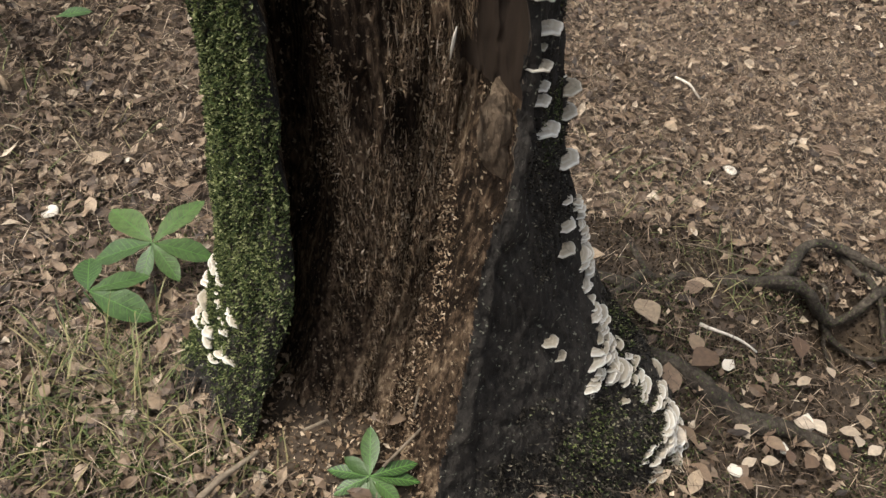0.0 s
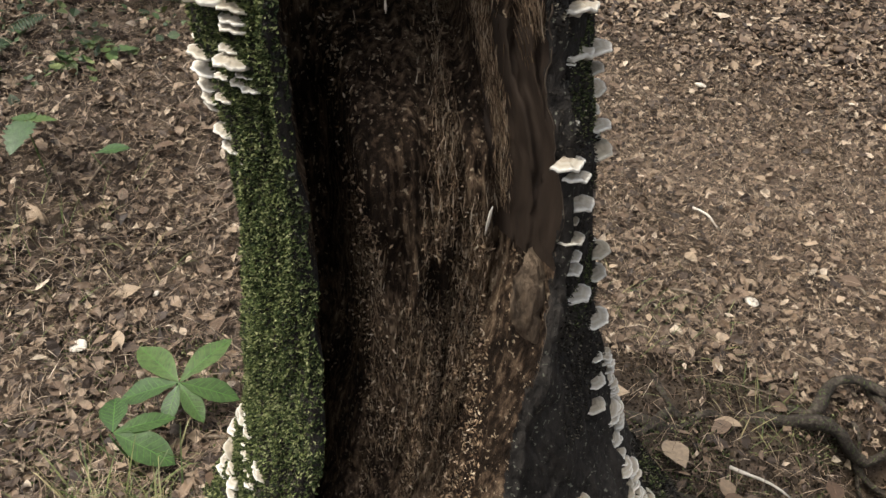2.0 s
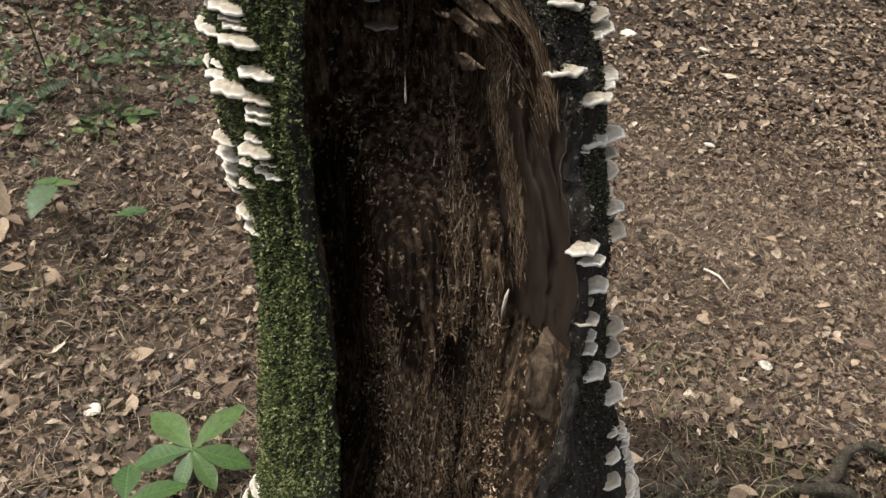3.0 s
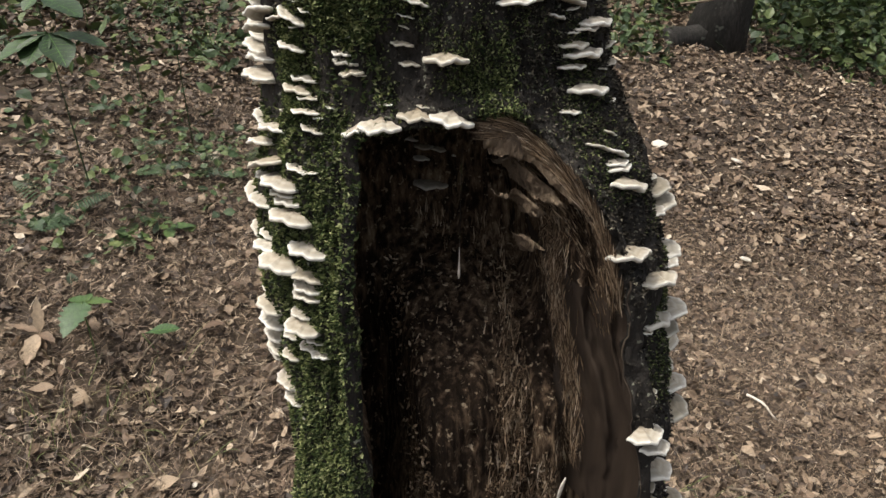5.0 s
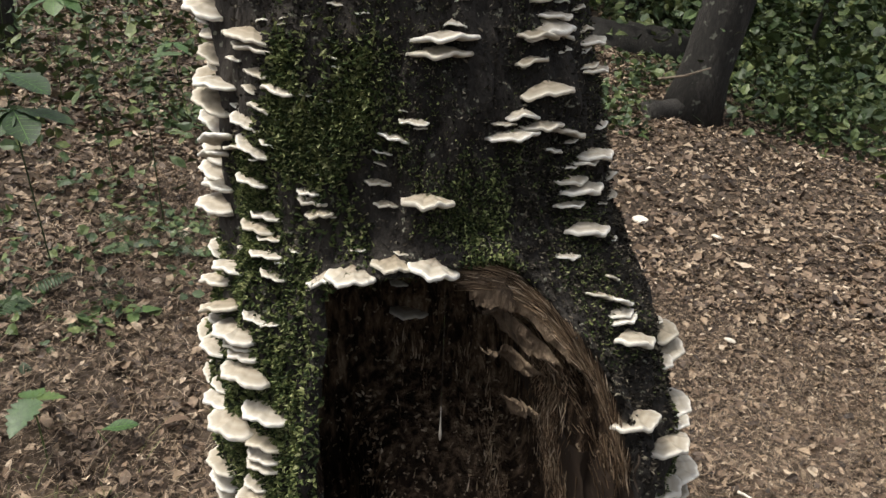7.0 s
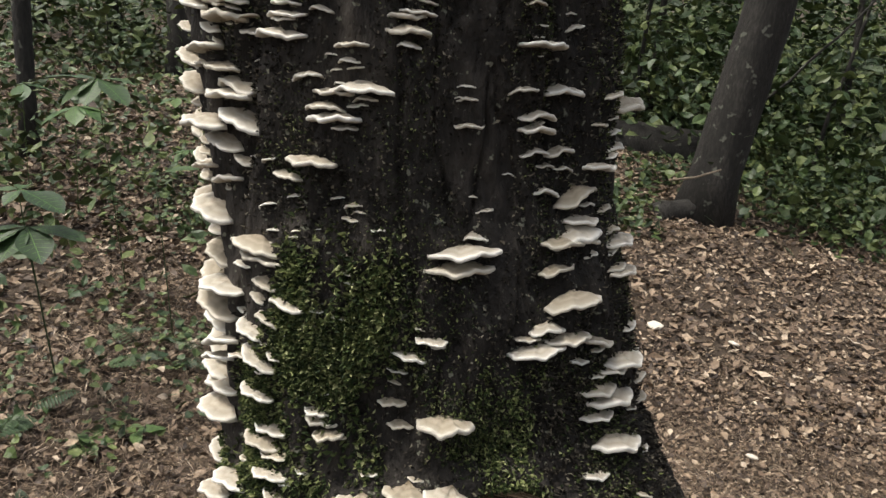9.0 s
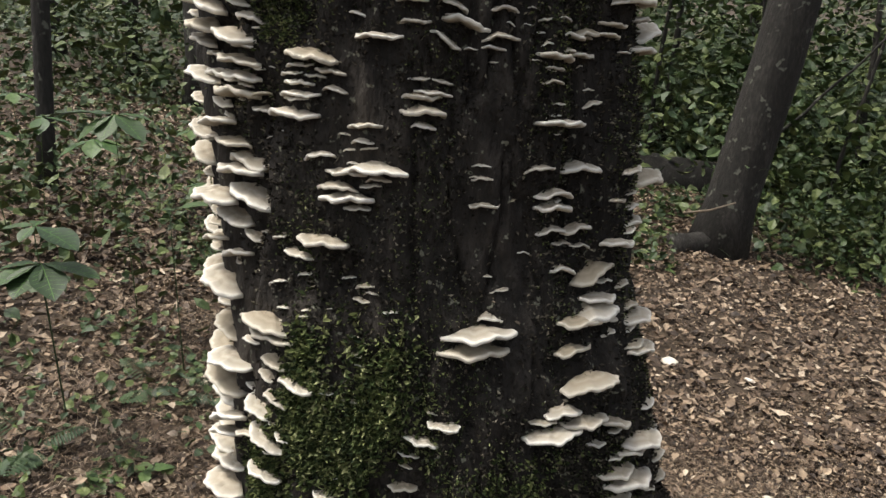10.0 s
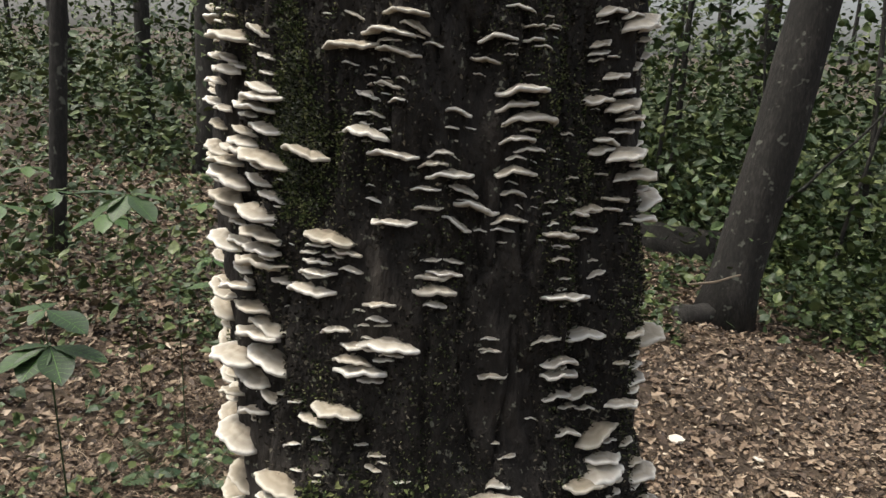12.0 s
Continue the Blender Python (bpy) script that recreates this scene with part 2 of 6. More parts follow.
def grain(x, y, z):
    """Smooth value noise from -1 to 1."""
    x, y, z = np.broadcast_arrays(*(np.asarray(v, float) for v in (x, y, z)))
    fx, fy, fz = np.floor(x), np.floor(y), np.floor(z)
    ix, iy, iz = fx.astype(np.int64), fy.astype(np.int64), fz.astype(np.int64)
    u, v, w = x - fx, y - fy, z - fz
    u, v, w = (s * s * (3 - 2 * s) for s in (u, v, w))
    total = 0
    for dx in (0, 1):
        for dy in (0, 1):
            for dz in (0, 1):
                share = (u if dx else 1 - u) * (v if dy else 1 - v) * (w if dz else 1 - w)
                total = total + share * lattice(ix + dx, iy + dy, iz + dz)
    return 2 * total - 1


def layered(x, y, z, octaves=4):
    return sum(grain(x * 2**k, y * 2**k, z * 2**k) * 0.5**k for k in range(octaves))


def step(a, b, v):
    s = np.clip((v - a) / (b - a), 0, 1)
    return s * s * (3 - 2 * s)


def hollow_mask(phi, z):
    """1 inside the mouth of the hollow, 0 on the bark; phi in degrees from the front, to the right."""
    left = np.interp(z, (-0.2, 0.0, 0.26, 0.4, 0.6, 0.85, 1.0, 1.1, 1.2), (-48, -45, -34, -28, -30, -32, -29, -27, -24))
    right = np.interp(z, (-0.2, 0.0, 0.2, 0.4, 0.64, 0.8, 1.0, 1.1, 1.2), (0, 5, 14, 24, 40, 42, 44, 42, 38))
    top = np.interp(phi, (-30, -10, 8, 20, 30, 38, 44), (1.150, 1.172, 1.172, 1.178, 1.15, 1.098, 1.0))
    wob = 2.0 * layered(phi * 0.08, 3.1, z * 9, 3)
    inside = np.minimum(phi - left + wob, right - phi + 0.35 * wob)
    inside = np.minimum(inside, (top - z) * 320 + 1.2 * wob)
    return inside, (phi - left) / np.maximum(right - left, 1)


def ground_height(x, y):
    """The slope falls to the right, with a dip on its upper side and a mound round the foot of the trunk."""
    far = np.clip(y, -3, 8)
    side = np.where(x < 0, 3 * np.tanh(x / 3) * (1 - 0.6 * step(3, 11, y)), 6.5 * np.tanh(x / 6.5))
    h = -0.193 - 0.233 * side - 0.05 * far + 0.0099 * far * far + 0.06 * np.maximum(y - 8, 0) * 0.6
    h = h - 0.185 * np.exp(-((x + 0.8) ** 2 + (y - 0.5) ** 2) / 0.5) - 0.114 * np.exp(-((x - 1.9) ** 2 + (y - 2.4) ** 2) / 1.5)
    h = h + 0.24 * np.exp(-((x - 0.06) ** 2 + (y + 0.15) ** 2) / 0.16)
    h = h - 0.2 * np.exp(-(((x - 1.36) / 0.16) ** 2 + ((y - 0.23) / 0.13) ** 2) ** 2)
    return h + 0.035 * layered(x * 1.3, y * 1.3, 0.5, 3) + 0.25 * step(6, 25, np.hypot(x, y)) * layered(x * 0.12, y * 0.12, 4.5, 2)


def trunk_point(phi, z, out=0.0, hollow=True):
    """Places on the weathered trunk; with the hollow, what lies in its mouth is pushed back into the wood."""
    phi, z = np.broadcast_arrays(np.asarray(phi, float), np.asarray(z, float))
    cx, cy, r = trunk_axis(z)
    a = np.radians(phi)
    x, y = cx + r * np.sin(a), cy - r * np.cos(a)
    low = np.exp(-np.maximum(z + 0.1, 0) / 0.13)
    r = trunk_outline(phi, z)
    r = r + low * (0.07 * np.maximum(0, np.cos(a - 1.2)) ** 4 + 0.06 * np.maximum(0, np.cos(a + 1.25)) ** 4 + 0.02 * np.cos(5 * a))
    r = r + 0.012 * np.sin(2 * a) ** 2 * step(1.0, 1.3, z)
    ridge = np.abs(layered(x * 26, y * 26, z * 6, 3))
    r = r + 0.012 * layered(x * 9, y * 9, z * 3.2, 3) + 0.006 * layered(x * 45, y * 45, z * 17, 3) - 0.009 * np.exp(-ridge * 9)
    inside, u = hollow_mask(phi, z)
    r = r + out + 0.014 * np.exp(-((inside + 3) / 2.0) ** 2) * step(-0.1, 0.2, z)
    P = np.stack([cx + r * np.sin(a), cy - r * np.cos(a), z], -1)
    if not hollow:
        return P
    core = 0.15 + 0.035 * layered(u * 5, 7.0, z * 4, 3) + 0.2 * step(0.8, 0.95, z) - 0.06 * step(0.2, 0.02, z)
    core = core + 0.07 * np.exp(-(((phi - 9) / 4.5) ** 2) - ((z - 0.3) / 0.035) ** 2) + 0.05 * np.exp(-(((phi - 2) / 3) ** 2) - ((z - 0.55) / 0.06) ** 2)
    deep = core + (0.35 - core) * step(0.25, 0.13, u)
    wall = 0.02 + 0.15 * step(1.0, 0.68, u) + 0.012 * np.sin(u * 55 + 5 * layered(u * 3, 1.0, z * 3, 2)) * step(0.7, 0.95, z)
    deep = np.where(u > 0.62, np.minimum(deep, wall + (deep - wall) * step(0.8, 0.62, u)), deep)
    fibre = (0.011 * layered(u * 17, 2.0, z * 2.4, 3) + 0.008 * layered(u * 60, 5.0, z * 9, 3)) * step(0.98, 0.8, u)
    push = step(0, 3.0, inside) * np.maximum(deep + fibre, 0.015)
    P[..., 1] += push
    P[..., 0] -= 0.12 * push * np.sin(a) * step(0.3, 0.6, u) + 0.24 * push * step(0.4, 0.0, u)
    return P


# ---- ground ----
def ground_mesh():
    near = np.concatenate([-np.geomspace(400, 3.2, 34), np.arange(-3.0, 4.01, 0.04), np.geomspace(4.2, 400, 36)])
    deep = np.concatenate([-np.geomspace(400, 1.6, 26), np.arange(-1.4, 6.01, 0.04), np.geomspace(6.2, 400, 36)])
    X, Y = np.meshgrid(near, deep)
    Z = ground_height(X, Y) + 0.012 * layered(X * 9, Y * 9, 1.7, 2)
    n = len(near)
    i = np.arange(len(deep) - 1)[:, None] * n + np.arange(n - 1)[None]
    faces = np.stack([i, i + 1, i + n + 1, i + n], -1).reshape(-1, 4)
    return mesh_of("ground", np.stack([X, Y, Z], -1).reshape(-1, 3), faces, SOIL)


ground = thing("ground", ground_mesh(), "dark brown forest soil on a gentle slope", "ground", kind="structure")


def leaf_patch(name, x, y, lift, size, material, label, seed, upright=0.35, category="leaf litter", width=0.5, z=None, fine=False, lite=False):
    """Many single curled leaves in one mesh, each lying at its own angle."""
    rng = np.random.default_rng(seed)
    n = len(x)
    z = ground_height(x, y) + lift if z is None else z
    turn, tilt, roll = rng.uniform(0, 6.283, n), rng.normal(0, upright, n), rng.normal(0, upright, n)
    curl, fold = rng.normal(0.0, 0.35, n), rng.uniform(-0.1, 0.5, n)
    slim = width * rng.uniform(0.7, 1.3, n)
    if fine:
        u = np.array([-0.5] + [v for v in (-0.3, -0.08, 0.15, 0.35) for _ in range(3)] + [0.5])
        s = np.array([0.0] + [v for h in (0.36, 0.5, 0.45, 0.25) for v in (-h, 0.0, h)] + [0.0])
        tri = [(0, 1, 2), (0, 2, 3), (10, 13, 11), (11, 13, 12)]
        for k in (1, 4, 7):
            tri += [(k, k + 3, k + 4), (k, k + 4, k + 1), (k + 1, k + 4, k + 5), (k + 1, k + 5, k + 2)]
    elif lite:
        u, s = np.array([-0.5, 0.02, 0.02, 0.02, 0.5]), np.array([0.0, -0.5, 0.5, 0.0, 0.0])
        tri = [(0, 1, 3), (0, 3, 2), (1, 4, 3), (3, 4, 2)]
    else:
        u = np.array([-0.5, -0.2, -0.2, 0.15, 0.15, 0.5, -0.2, 0.15])
        s = np.array([0.0, -0.42, 0.42, -0.5, 0.5, 0.0, 0.0, 0.0])
        tri = [(0, 1, 6), (0, 6, 2), (1, 3, 7), (1, 7, 6), (2, 6, 7), (2, 7, 4), (3, 5, 7), (7, 5, 4)]
    m = len(u)
    lx = u[None] * size[:, None] * np.ones((n, 1))
    ly = s[None] * (size * slim)[:, None] * (1 + rng.normal(0, 0.15, (n, m)))
    lz = curl[:, None] * size[:, None] * (u[None] ** 2 * 1.6) + fold[:, None] * np.abs(ly) + rng.normal(0, 0.03, (n, m)) * size[:, None]
    ct, st = np.cos(tilt)[:, None], np.sin(tilt)[:, None]
    lx, lz = lx * ct - lz * st, lx * st + lz * ct
    cr, sr = np.cos(roll)[:, None], np.sin(roll)[:, None]
    ly, lz = ly * cr - lz * sr, ly * sr + lz * cr
    c, s2 = np.cos(turn)[:, None], np.sin(turn)[:, None]
    P = np.stack([x[:, None] + lx * c - ly * s2, y[:, None] + lx * s2 + ly * c, z[:, None] + lz], -1).reshape(-1, 3)
    faces = (np.arange(n)[:, None, None] * m + np.array(tri)[None]).reshape(-1, 3)
    return thing(name, mesh_of(name, P, faces, material, smooth=False), label, category, kind="stuff")


def clear_of_trunk(x, y, gap=0.0):
    return np.hypot(x - 0.09, y + 0.05) > 0.43 + gap


def worn_soil(x, y):
    """1 on the trodden soil beside the trunk, fading out along an uneven edge."""
    inside = np.minimum(np.minimum(x - 0.5, 0.6 * (2.05 - x)), np.minimum(y + 0.4, 0.5 - y))
    return step(-0.12, 0.07, inside + 0.11 * layered(x * 4, y * 4, 5.0, 3))


rng = np.random.default_rng(11)


def litter_keep(x, y, thin):
    """Where leaves lie: not on the trunk, few on the bare and worn soil, in drifts elsewhere."""
    pick = np.random.default_rng(thin).uniform(0, 1, (2, len(x)))
    bare = ((x - 0.72) / 0.36) ** 2 + ((y - 0.4) / 0.16) ** 2 < 1
    bare |= ((x - 1.32) / 0.2) ** 2 + ((y - 0.2) / 0.16) ** 2 < 1
    drift = layered(x * 2.2, y * 2.2, 8.0, 3) > -1.2 + 0.5 * pick[0]
    fade = np.minimum(np.minimum(x + 1.9, 3.0 - x), np.minimum(y + 0.85, 3.9 - y)) + 0.35 * layered(x * 1.7, y * 1.7, 2.0, 3)
    drift &= fade > 0.9 * np.random.default_rng(thin + 50).uniform(0, 1, len(x)) ** 2
    return clear_of_trunk(x, y) & drift & ~(bare & (pick[1] < 0.93)) & (pick[1] >= 0.78 * worn_soil(x, y))


x, y = rng.uniform(-1.9, 3.0, 105000), rng.uniform(-0.85, 3.9, 105000)
keep = litter_keep(x, y, 41)
x, y = x[keep], y[keep]
leaf_patch("leaf_litter", x, y, rng.uniform(0.0, 0.04, len(x)), 0.012 + 0.032 * rng.uniform(0, 1, len(x)) ** 1.6, LITTER,
           "small brown and tan fallen leaves and scraps covering the ground", 1, 0.45, lite=True)
x, y = rng.uniform(-1.9, 3.0, 7500), rng.uniform(-0.85, 3.9, 7500)
keep = litter_keep(x, y, 42)
x, y = x[keep], y[keep]
leaf_patch("leaf_litter", x, y, rng.uniform(0.02, 0.05, len(x)), rng.uniform(0.03, 0.06, len(x)), LITTER,
           "curled brown fallen leaves over the finer litter", 6, 0.4, fine=True)
x, y = rng.uniform(-12, 14, 34000), 3.4 + rng.uniform(0, 1, 34000) ** 1.5 * 24
leaf_patch("leaf_litter", x, y, rng.uniform(0.0, 0.05, len(x)), rng.uniform(0.06, 0.13, len(x)), LITTER,
           "brown fallen leaves on the far slope", 2, lite=True)


x, y = rng.uniform(-9, 9, 30000), rng.uniform(-9, 5, 30000)
keep = ((np.abs(x - 0.55) > 1.9) | (y < -0.5)) & clear_of_trunk(x, y)
x, y = x[keep], y[keep]
leaf_patch("leaf_litter", x, y, rng.uniform(0.0, 0.04, len(x)), rng.uniform(0.04, 0.1, len(x)), LITTER,
           "brown fallen leaves spread round the trunk", 3, lite=True)
x, y = rng.normal(0.5, 1.9, 32000), rng.normal(0.6, 1.6, 32000)
keep = ((np.abs(x - 0.55) > 2.0) | (y < -0.4)) & clear_of_trunk(x, y)
x, y = x[keep], y[keep]
leaf_patch("leaf_litter", x, y, rng.uniform(0.0, 0.04, len(x)), rng.uniform(0.014, 0.045, len(x)), LITTER,
           "small brown leaf scraps spread round the trunk", 5, lite=True)


x = rng.uniform(-4.5, 7.5, 34000)
y = 2.9 + 3.4 * rng.uniform(0, 1, 34000) ** 0.8 + 0.5 * layered(x * 1.1, 3.0, 0.4, 3)
leaf_patch("leaf_litter", x, y, rng.uniform(0.0, 0.045, len(x)), 0.016 + 0.05 * rng.uniform(0, 1, len(x)) ** 1.3, LITTER,
           "brown fallen leaves on the slope behind the trunk", 4)
x, y = np.concatenate([rng.uniform(-4.0, -1.4, 13000), rng.uniform(2.3, 5.0, 11000)]), rng.uniform(-0.6, 4.4, 24000)
x, y = x + 0.25 * np.random.default_rng(78).normal(0, 1, len(x)) * np.sign(x) * (np.abs(x) > 2.6), y + np.where(y < 0.6, np.random.default_rng(79).normal(-0.2, 0.45, len(x)), 0)
leaf_patch("leaf_litter", x, y, rng.uniform(0.0, 0.045, len(x)), 0.016 + 0.05 * rng.uniform(0, 1, len(x)) ** 1.5, LITTER,
           "brown fallen leaves to both sides of the trunk", 8, lite=True)
x, y = rng.uniform(-4.5, 7.5, 36000), rng.uniform(6.0, 10.0, 36000)
leaf_patch("leaf_litter", x, y, rng.uniform(0.0, 0.045, len(x)), rng.uniform(0.035, 0.085, len(x)), LITTER,
           "brown fallen leaves lower on the slope behind", 7, lite=True)


x, y = rng.uniform(-3.4, -0.9, 12000), rng.uniform(1.25, 4.6, 12000)
keep = layered(x * 2.6, y * 2.6, 6.0, 3) + rng.normal(0, 0.45, len(x)) > 0.95
x, y = x[keep], y[keep]
leaf_patch("ground_herbs", x, y, rng.uniform(0.03, 0.09, len(x)), rng.uniform(0.02, 0.055, len(x)), UNDER, "low dull green herbs growing through the litter", 12, 0.4, "herb", 0.75)


def needle_patch(x, y, length, seed):
    """Thin dry needles and leaf stalks strewn over the litter."""
    rng = np.random.default_rng(seed)
    n = len(x)
    turn, lift = rng.uniform(0, 3.1416, n), rng.uniform(0.02, 0.05, n)
    z = ground_height(x, y) + lift
    half = np.stack([np.cos(turn), np.sin(turn), rng.normal(0, 0.25, n)], -1) * length[:, None] / 2
    side = np.stack([-np.sin(turn), np.cos(turn), np.zeros(n)], -1) * rng.uniform(0.0005, 0.0012, n)[:, None]
    mid = np.stack([x, y, z + rng.uniform(0, 0.008, n)], -1)
    end = np.stack([x, y, z], -1)
    V = np.stack([end - half, mid - side, mid + side, end + half], 1).reshape(-1, 3)
    F = (np.arange(n)[:, None, None] * 4 + np.array([(0, 1, 2), (1, 3, 2)])[None]).reshape(-1, 3)
    return thing("dry_needles", mesh_of("dry_needles", V, F, LITTER, smooth=False), "thin dry needles and stalks strewn over the litter", "leaf litter", kind="stuff")


x, y = rng.uniform(-1.8, 2.8, 95000), rng.uniform(-0.8, 3.0, 95000)
edge = np.minimum(np.minimum(x + 1.8, 2.8 - x), y + 0.8) + 0.2 * layered(x * 1.9, y * 1.9, 3.0, 3)
keep = clear_of_trunk(x, y) & (rng.uniform(0, 1, len(x)) >= 0.72 * worn_soil(x, y - 0.06)) & (edge > 0.6 * np.random.default_rng(77).uniform(0, 1, len(x)) ** 2)
needle_patch(x[keep], y[keep], rng.uniform(0.03, 0.1, keep.sum()), 9)


def ground_moss(x, y, size, seed):
    """Short moss shoots on the soil."""
    rng = np.random.default_rng(seed)
    keep = layered(x * 5, y * 5, 2.0, 3) + rng.normal(0, 0.15, len(x)) > 0.05
    x, y, size = x[keep], y[keep], size[keep]
    n = len(x)
    base = np.stack([x, y, ground_height(x, y) + 0.012 + 0.012 * rng.uniform(0, 1, n)], -1)
    way = rng.normal(0, 0.6, (n, 3)) + np.array((0, 0, 0.8))
    way /= np.linalg.norm(way, axis=1)[:, None]
    side = np.cross(way, rng.normal(0, 1, (n, 3)))
    side /= np.linalg.norm(side, axis=1)[:, None]
    s = size[:, None]
    V = np.stack([base - way * s * 0.3, base + way * s * 0.45 + side * s * 0.34, base + way * s * 1.1, base + way * s * 0.45 - side * s * 0.34], 1).reshape(-1, 3)
    F = (np.arange(n)[:, None, None] * 4 + np.array([(0, 1, 2), (0, 2, 3)])[None]).reshape(-1, 3)
    return thing("moss", mesh_of("moss", V, F, MOSS, smooth=False), "low green moss on the soil near the trunk", "moss", kind="stuff")


ground_moss(rng.uniform(0.4, 1.6, 14000), rng.uniform(-0.4, 0.5, 14000), rng.uniform(0.004, 0.009, 14000), 71)
ground_moss(rng.uniform(-0.5, 0.5, 16000), rng.uniform(-0.7, -0.3, 16000), rng.uniform(0.005, 0.011, 16000), 72)
ground_moss(rng.uniform(-0.9, -0.25, 9000), rng.uniform(-0.4, 0.5, 9000), rng.uniform(0.006, 0.012, 9000), 73)


# ---- the hollow trunk ----
def trunk_meshes():
    phi = np.concatenate([np.arange(-105, 105, 0.7), np.arange(105, 255, 3.0)])
    zs = np.concatenate([np.arange(-0.45, 1.86, 0.0068), np.arange(1.88, 3.1, 0.04)])
    P, Z = np.meshgrid(phi, zs)
    inside, across = hollow_mask(P, Z)
    top = 3.0 + 0.16 * layered(np.cos(np.radians(P)) * 2, np.sin(np.radians(P)) * 2, 0.3, 3)
    V = trunk_point(P, Z)
    V[..., 2] = np.minimum(Z, top)
    V = V.reshape(-1, 3)
    n = len(phi)
    row, col = np.arange(len(zs) - 1)[:, None] * n, np.arange(n)[None]
    nxt = (col + 1) % n
    F = np.stack([row + col, row + nxt, row + n + nxt, row + n + col], -1).reshape(-1, 4)
    wood = (inside.reshape(-1)[F].mean(1) > 0.6)
    # High on the right wall the wood gets a smoother, evenly dark colour.
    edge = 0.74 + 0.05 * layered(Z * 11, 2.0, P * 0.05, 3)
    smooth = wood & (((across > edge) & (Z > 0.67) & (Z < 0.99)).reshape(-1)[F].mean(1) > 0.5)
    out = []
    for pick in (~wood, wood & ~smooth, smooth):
        f = F[pick]
        used, f = np.unique(f, return_inverse=True)
        out.append((V[used], f.reshape(-1, 4)))
    return out


snag = tagged(new("tree_snag"), "dead hollow tree trunk with dark bark, moss and shelf fungi", "tree trunk")
(bark_v, bark_f), (wood_v, wood_f), (wall_v, wall_f) = trunk_meshes()
part("bark", mesh_of("bark", bark_v, bark_f, BARK), snag, "dark weathered bark with flecks of lichen")
part("hollow", mesh_of("hollow", wood_v, wood_f, ROTTEN), snag, "brown rotten fibrous wood inside the hollow")
part("smooth_wall", mesh_of("smooth_wall", wall_v, wall_f, SMOOTH_WOOD), snag, "smooth dark wood on the hollow's side wall")
top_ring = [tuple(trunk_point(a, 2.8)) for a in range(0, 360, 15)]
part("broken_top", mesh_of("broken_top", top_ring, [tuple(range(24))], ROTTEN), snag)


def rim_lip():
    """The thin worn edge that closes the hollow on its right side."""
    zs = np.linspace(0.5, 1.06, 60)
    phis = np.interp(zs, (0.4, 0.64, 0.8, 1.0, 1.1), (24, 40, 42, 44, 42))
    pts = trunk_point(phis - 0.3 - 0.35 * layered(phis * 0.08, 3.1, zs * 9, 3) - 0.3 * layered(zs * 40, 2.0, 1.0, 2), zs, -0.001, False)
    radii = np.maximum(0.0002, 0.0007 + 0.0009 * layered(zs * 31, 1.0, phis * 0.1, 3)) * step(0.45, 0.7, zs) + 0.0003
    return tube([tuple(p) for p in pts], list(radii), 7, 0.25, 5)


lip_v, lip_f = rim_lip()
part("rim", mesh_of("rim", lip_v, lip_f, LIP), snag, "thin worn edge of the hollow")


def torn_arch():
    """A crescent of torn layered wood that hangs along the hollow's arch."""
    nu, nv = 90, 9
    verts = []
    for k in range(nu + 1):
        u = k / nu
        phi = 13 + 29 * u
        top = float(np.interp(phi, (8, 20, 30, 38, 44), (1.172, 1.178, 1.15, 1.098, 1.0))) - 0.003
        width = 0.028 * math.sin(math.pi * u ** 0.55) ** 0.8 * (1 + 0.35 * float(layered(np.array(u * 7), np.array(2.0), np.array(0.7), 4))) + 0.001
        for i in range(nv + 1):
            v = i / nv
            fold = (0.005 * math.sin(math.pi * v) + 0.005 * float(layered(np.array(u * 3), np.array(v * 5), np.array(4.0), 3))) * min(1, width / 0.008)
            verts.append(tuple(trunk_point(phi - 3 * v * width / 0.015, top - width * v, -0.003 + 0.6 * fold - 0.012 * v, False)))
    w = nv + 1
    faces = [(k * w + i, k * w + i + 1, (k + 1) * w + i + 1, (k + 1) * w + i) for k in range(nu) for i in range(nv)]
    return mesh_of("torn_edge", verts, faces, FLAP)


part("torn_edge", torn_arch(), snag, "crescent of torn pale wood along the arch")


def inner_ledge(drop, start, end, thick, seed):
    """A ragged ledge of layered wood inside the hollow that follows its arch lower down."""
    n, m = 70, 6
    verts = []
    for k in range(n + 1):
        u = k / n
        phi = start + (end - start) * u
        top = float(np.interp(phi, (8, 20, 30, 38, 44), (1.172, 1.178, 1.15, 1.098, 1.0))) - drop
        wide = thick * math.sin(math.pi * min(1, max(0.02, u))) ** 0.6 * (1 + 0.5 * float(layered(np.array(u * 9), np.array(seed * 1.0), np.array(0.3), 4)))
        for i in range(m + 1):
            v = i / m
            back = -0.03 - 0.02 * v + 0.006 * float(layered(np.array(u * 5), np.array(v * 4), np.array(seed * 2.0), 3)) + 0.008 * math.sin(math.pi * v)
            verts.append(tuple(trunk_point(phi - 2 * v, top - wide * v, back, False)))
    w = m + 1
    faces = [(k * w + i, k * w + i + 1, (k + 1) * w + i + 1, (k + 1) * w + i) for k in range(n) for i in range(m)]
    return mesh_of("wood_ledge", verts, faces, FLAP)


for drop, start, end, thick, seed in ((0.045, 15, 33, 0.016, 3), (0.075, 14, 30, 0.013, 5), (0.115, 19, 27, 0.013, 8)):
    part("wood_ledge", inner_ledge(drop, start, end, thick, seed), snag, "ragged ledge of layered brown wood under the arch")


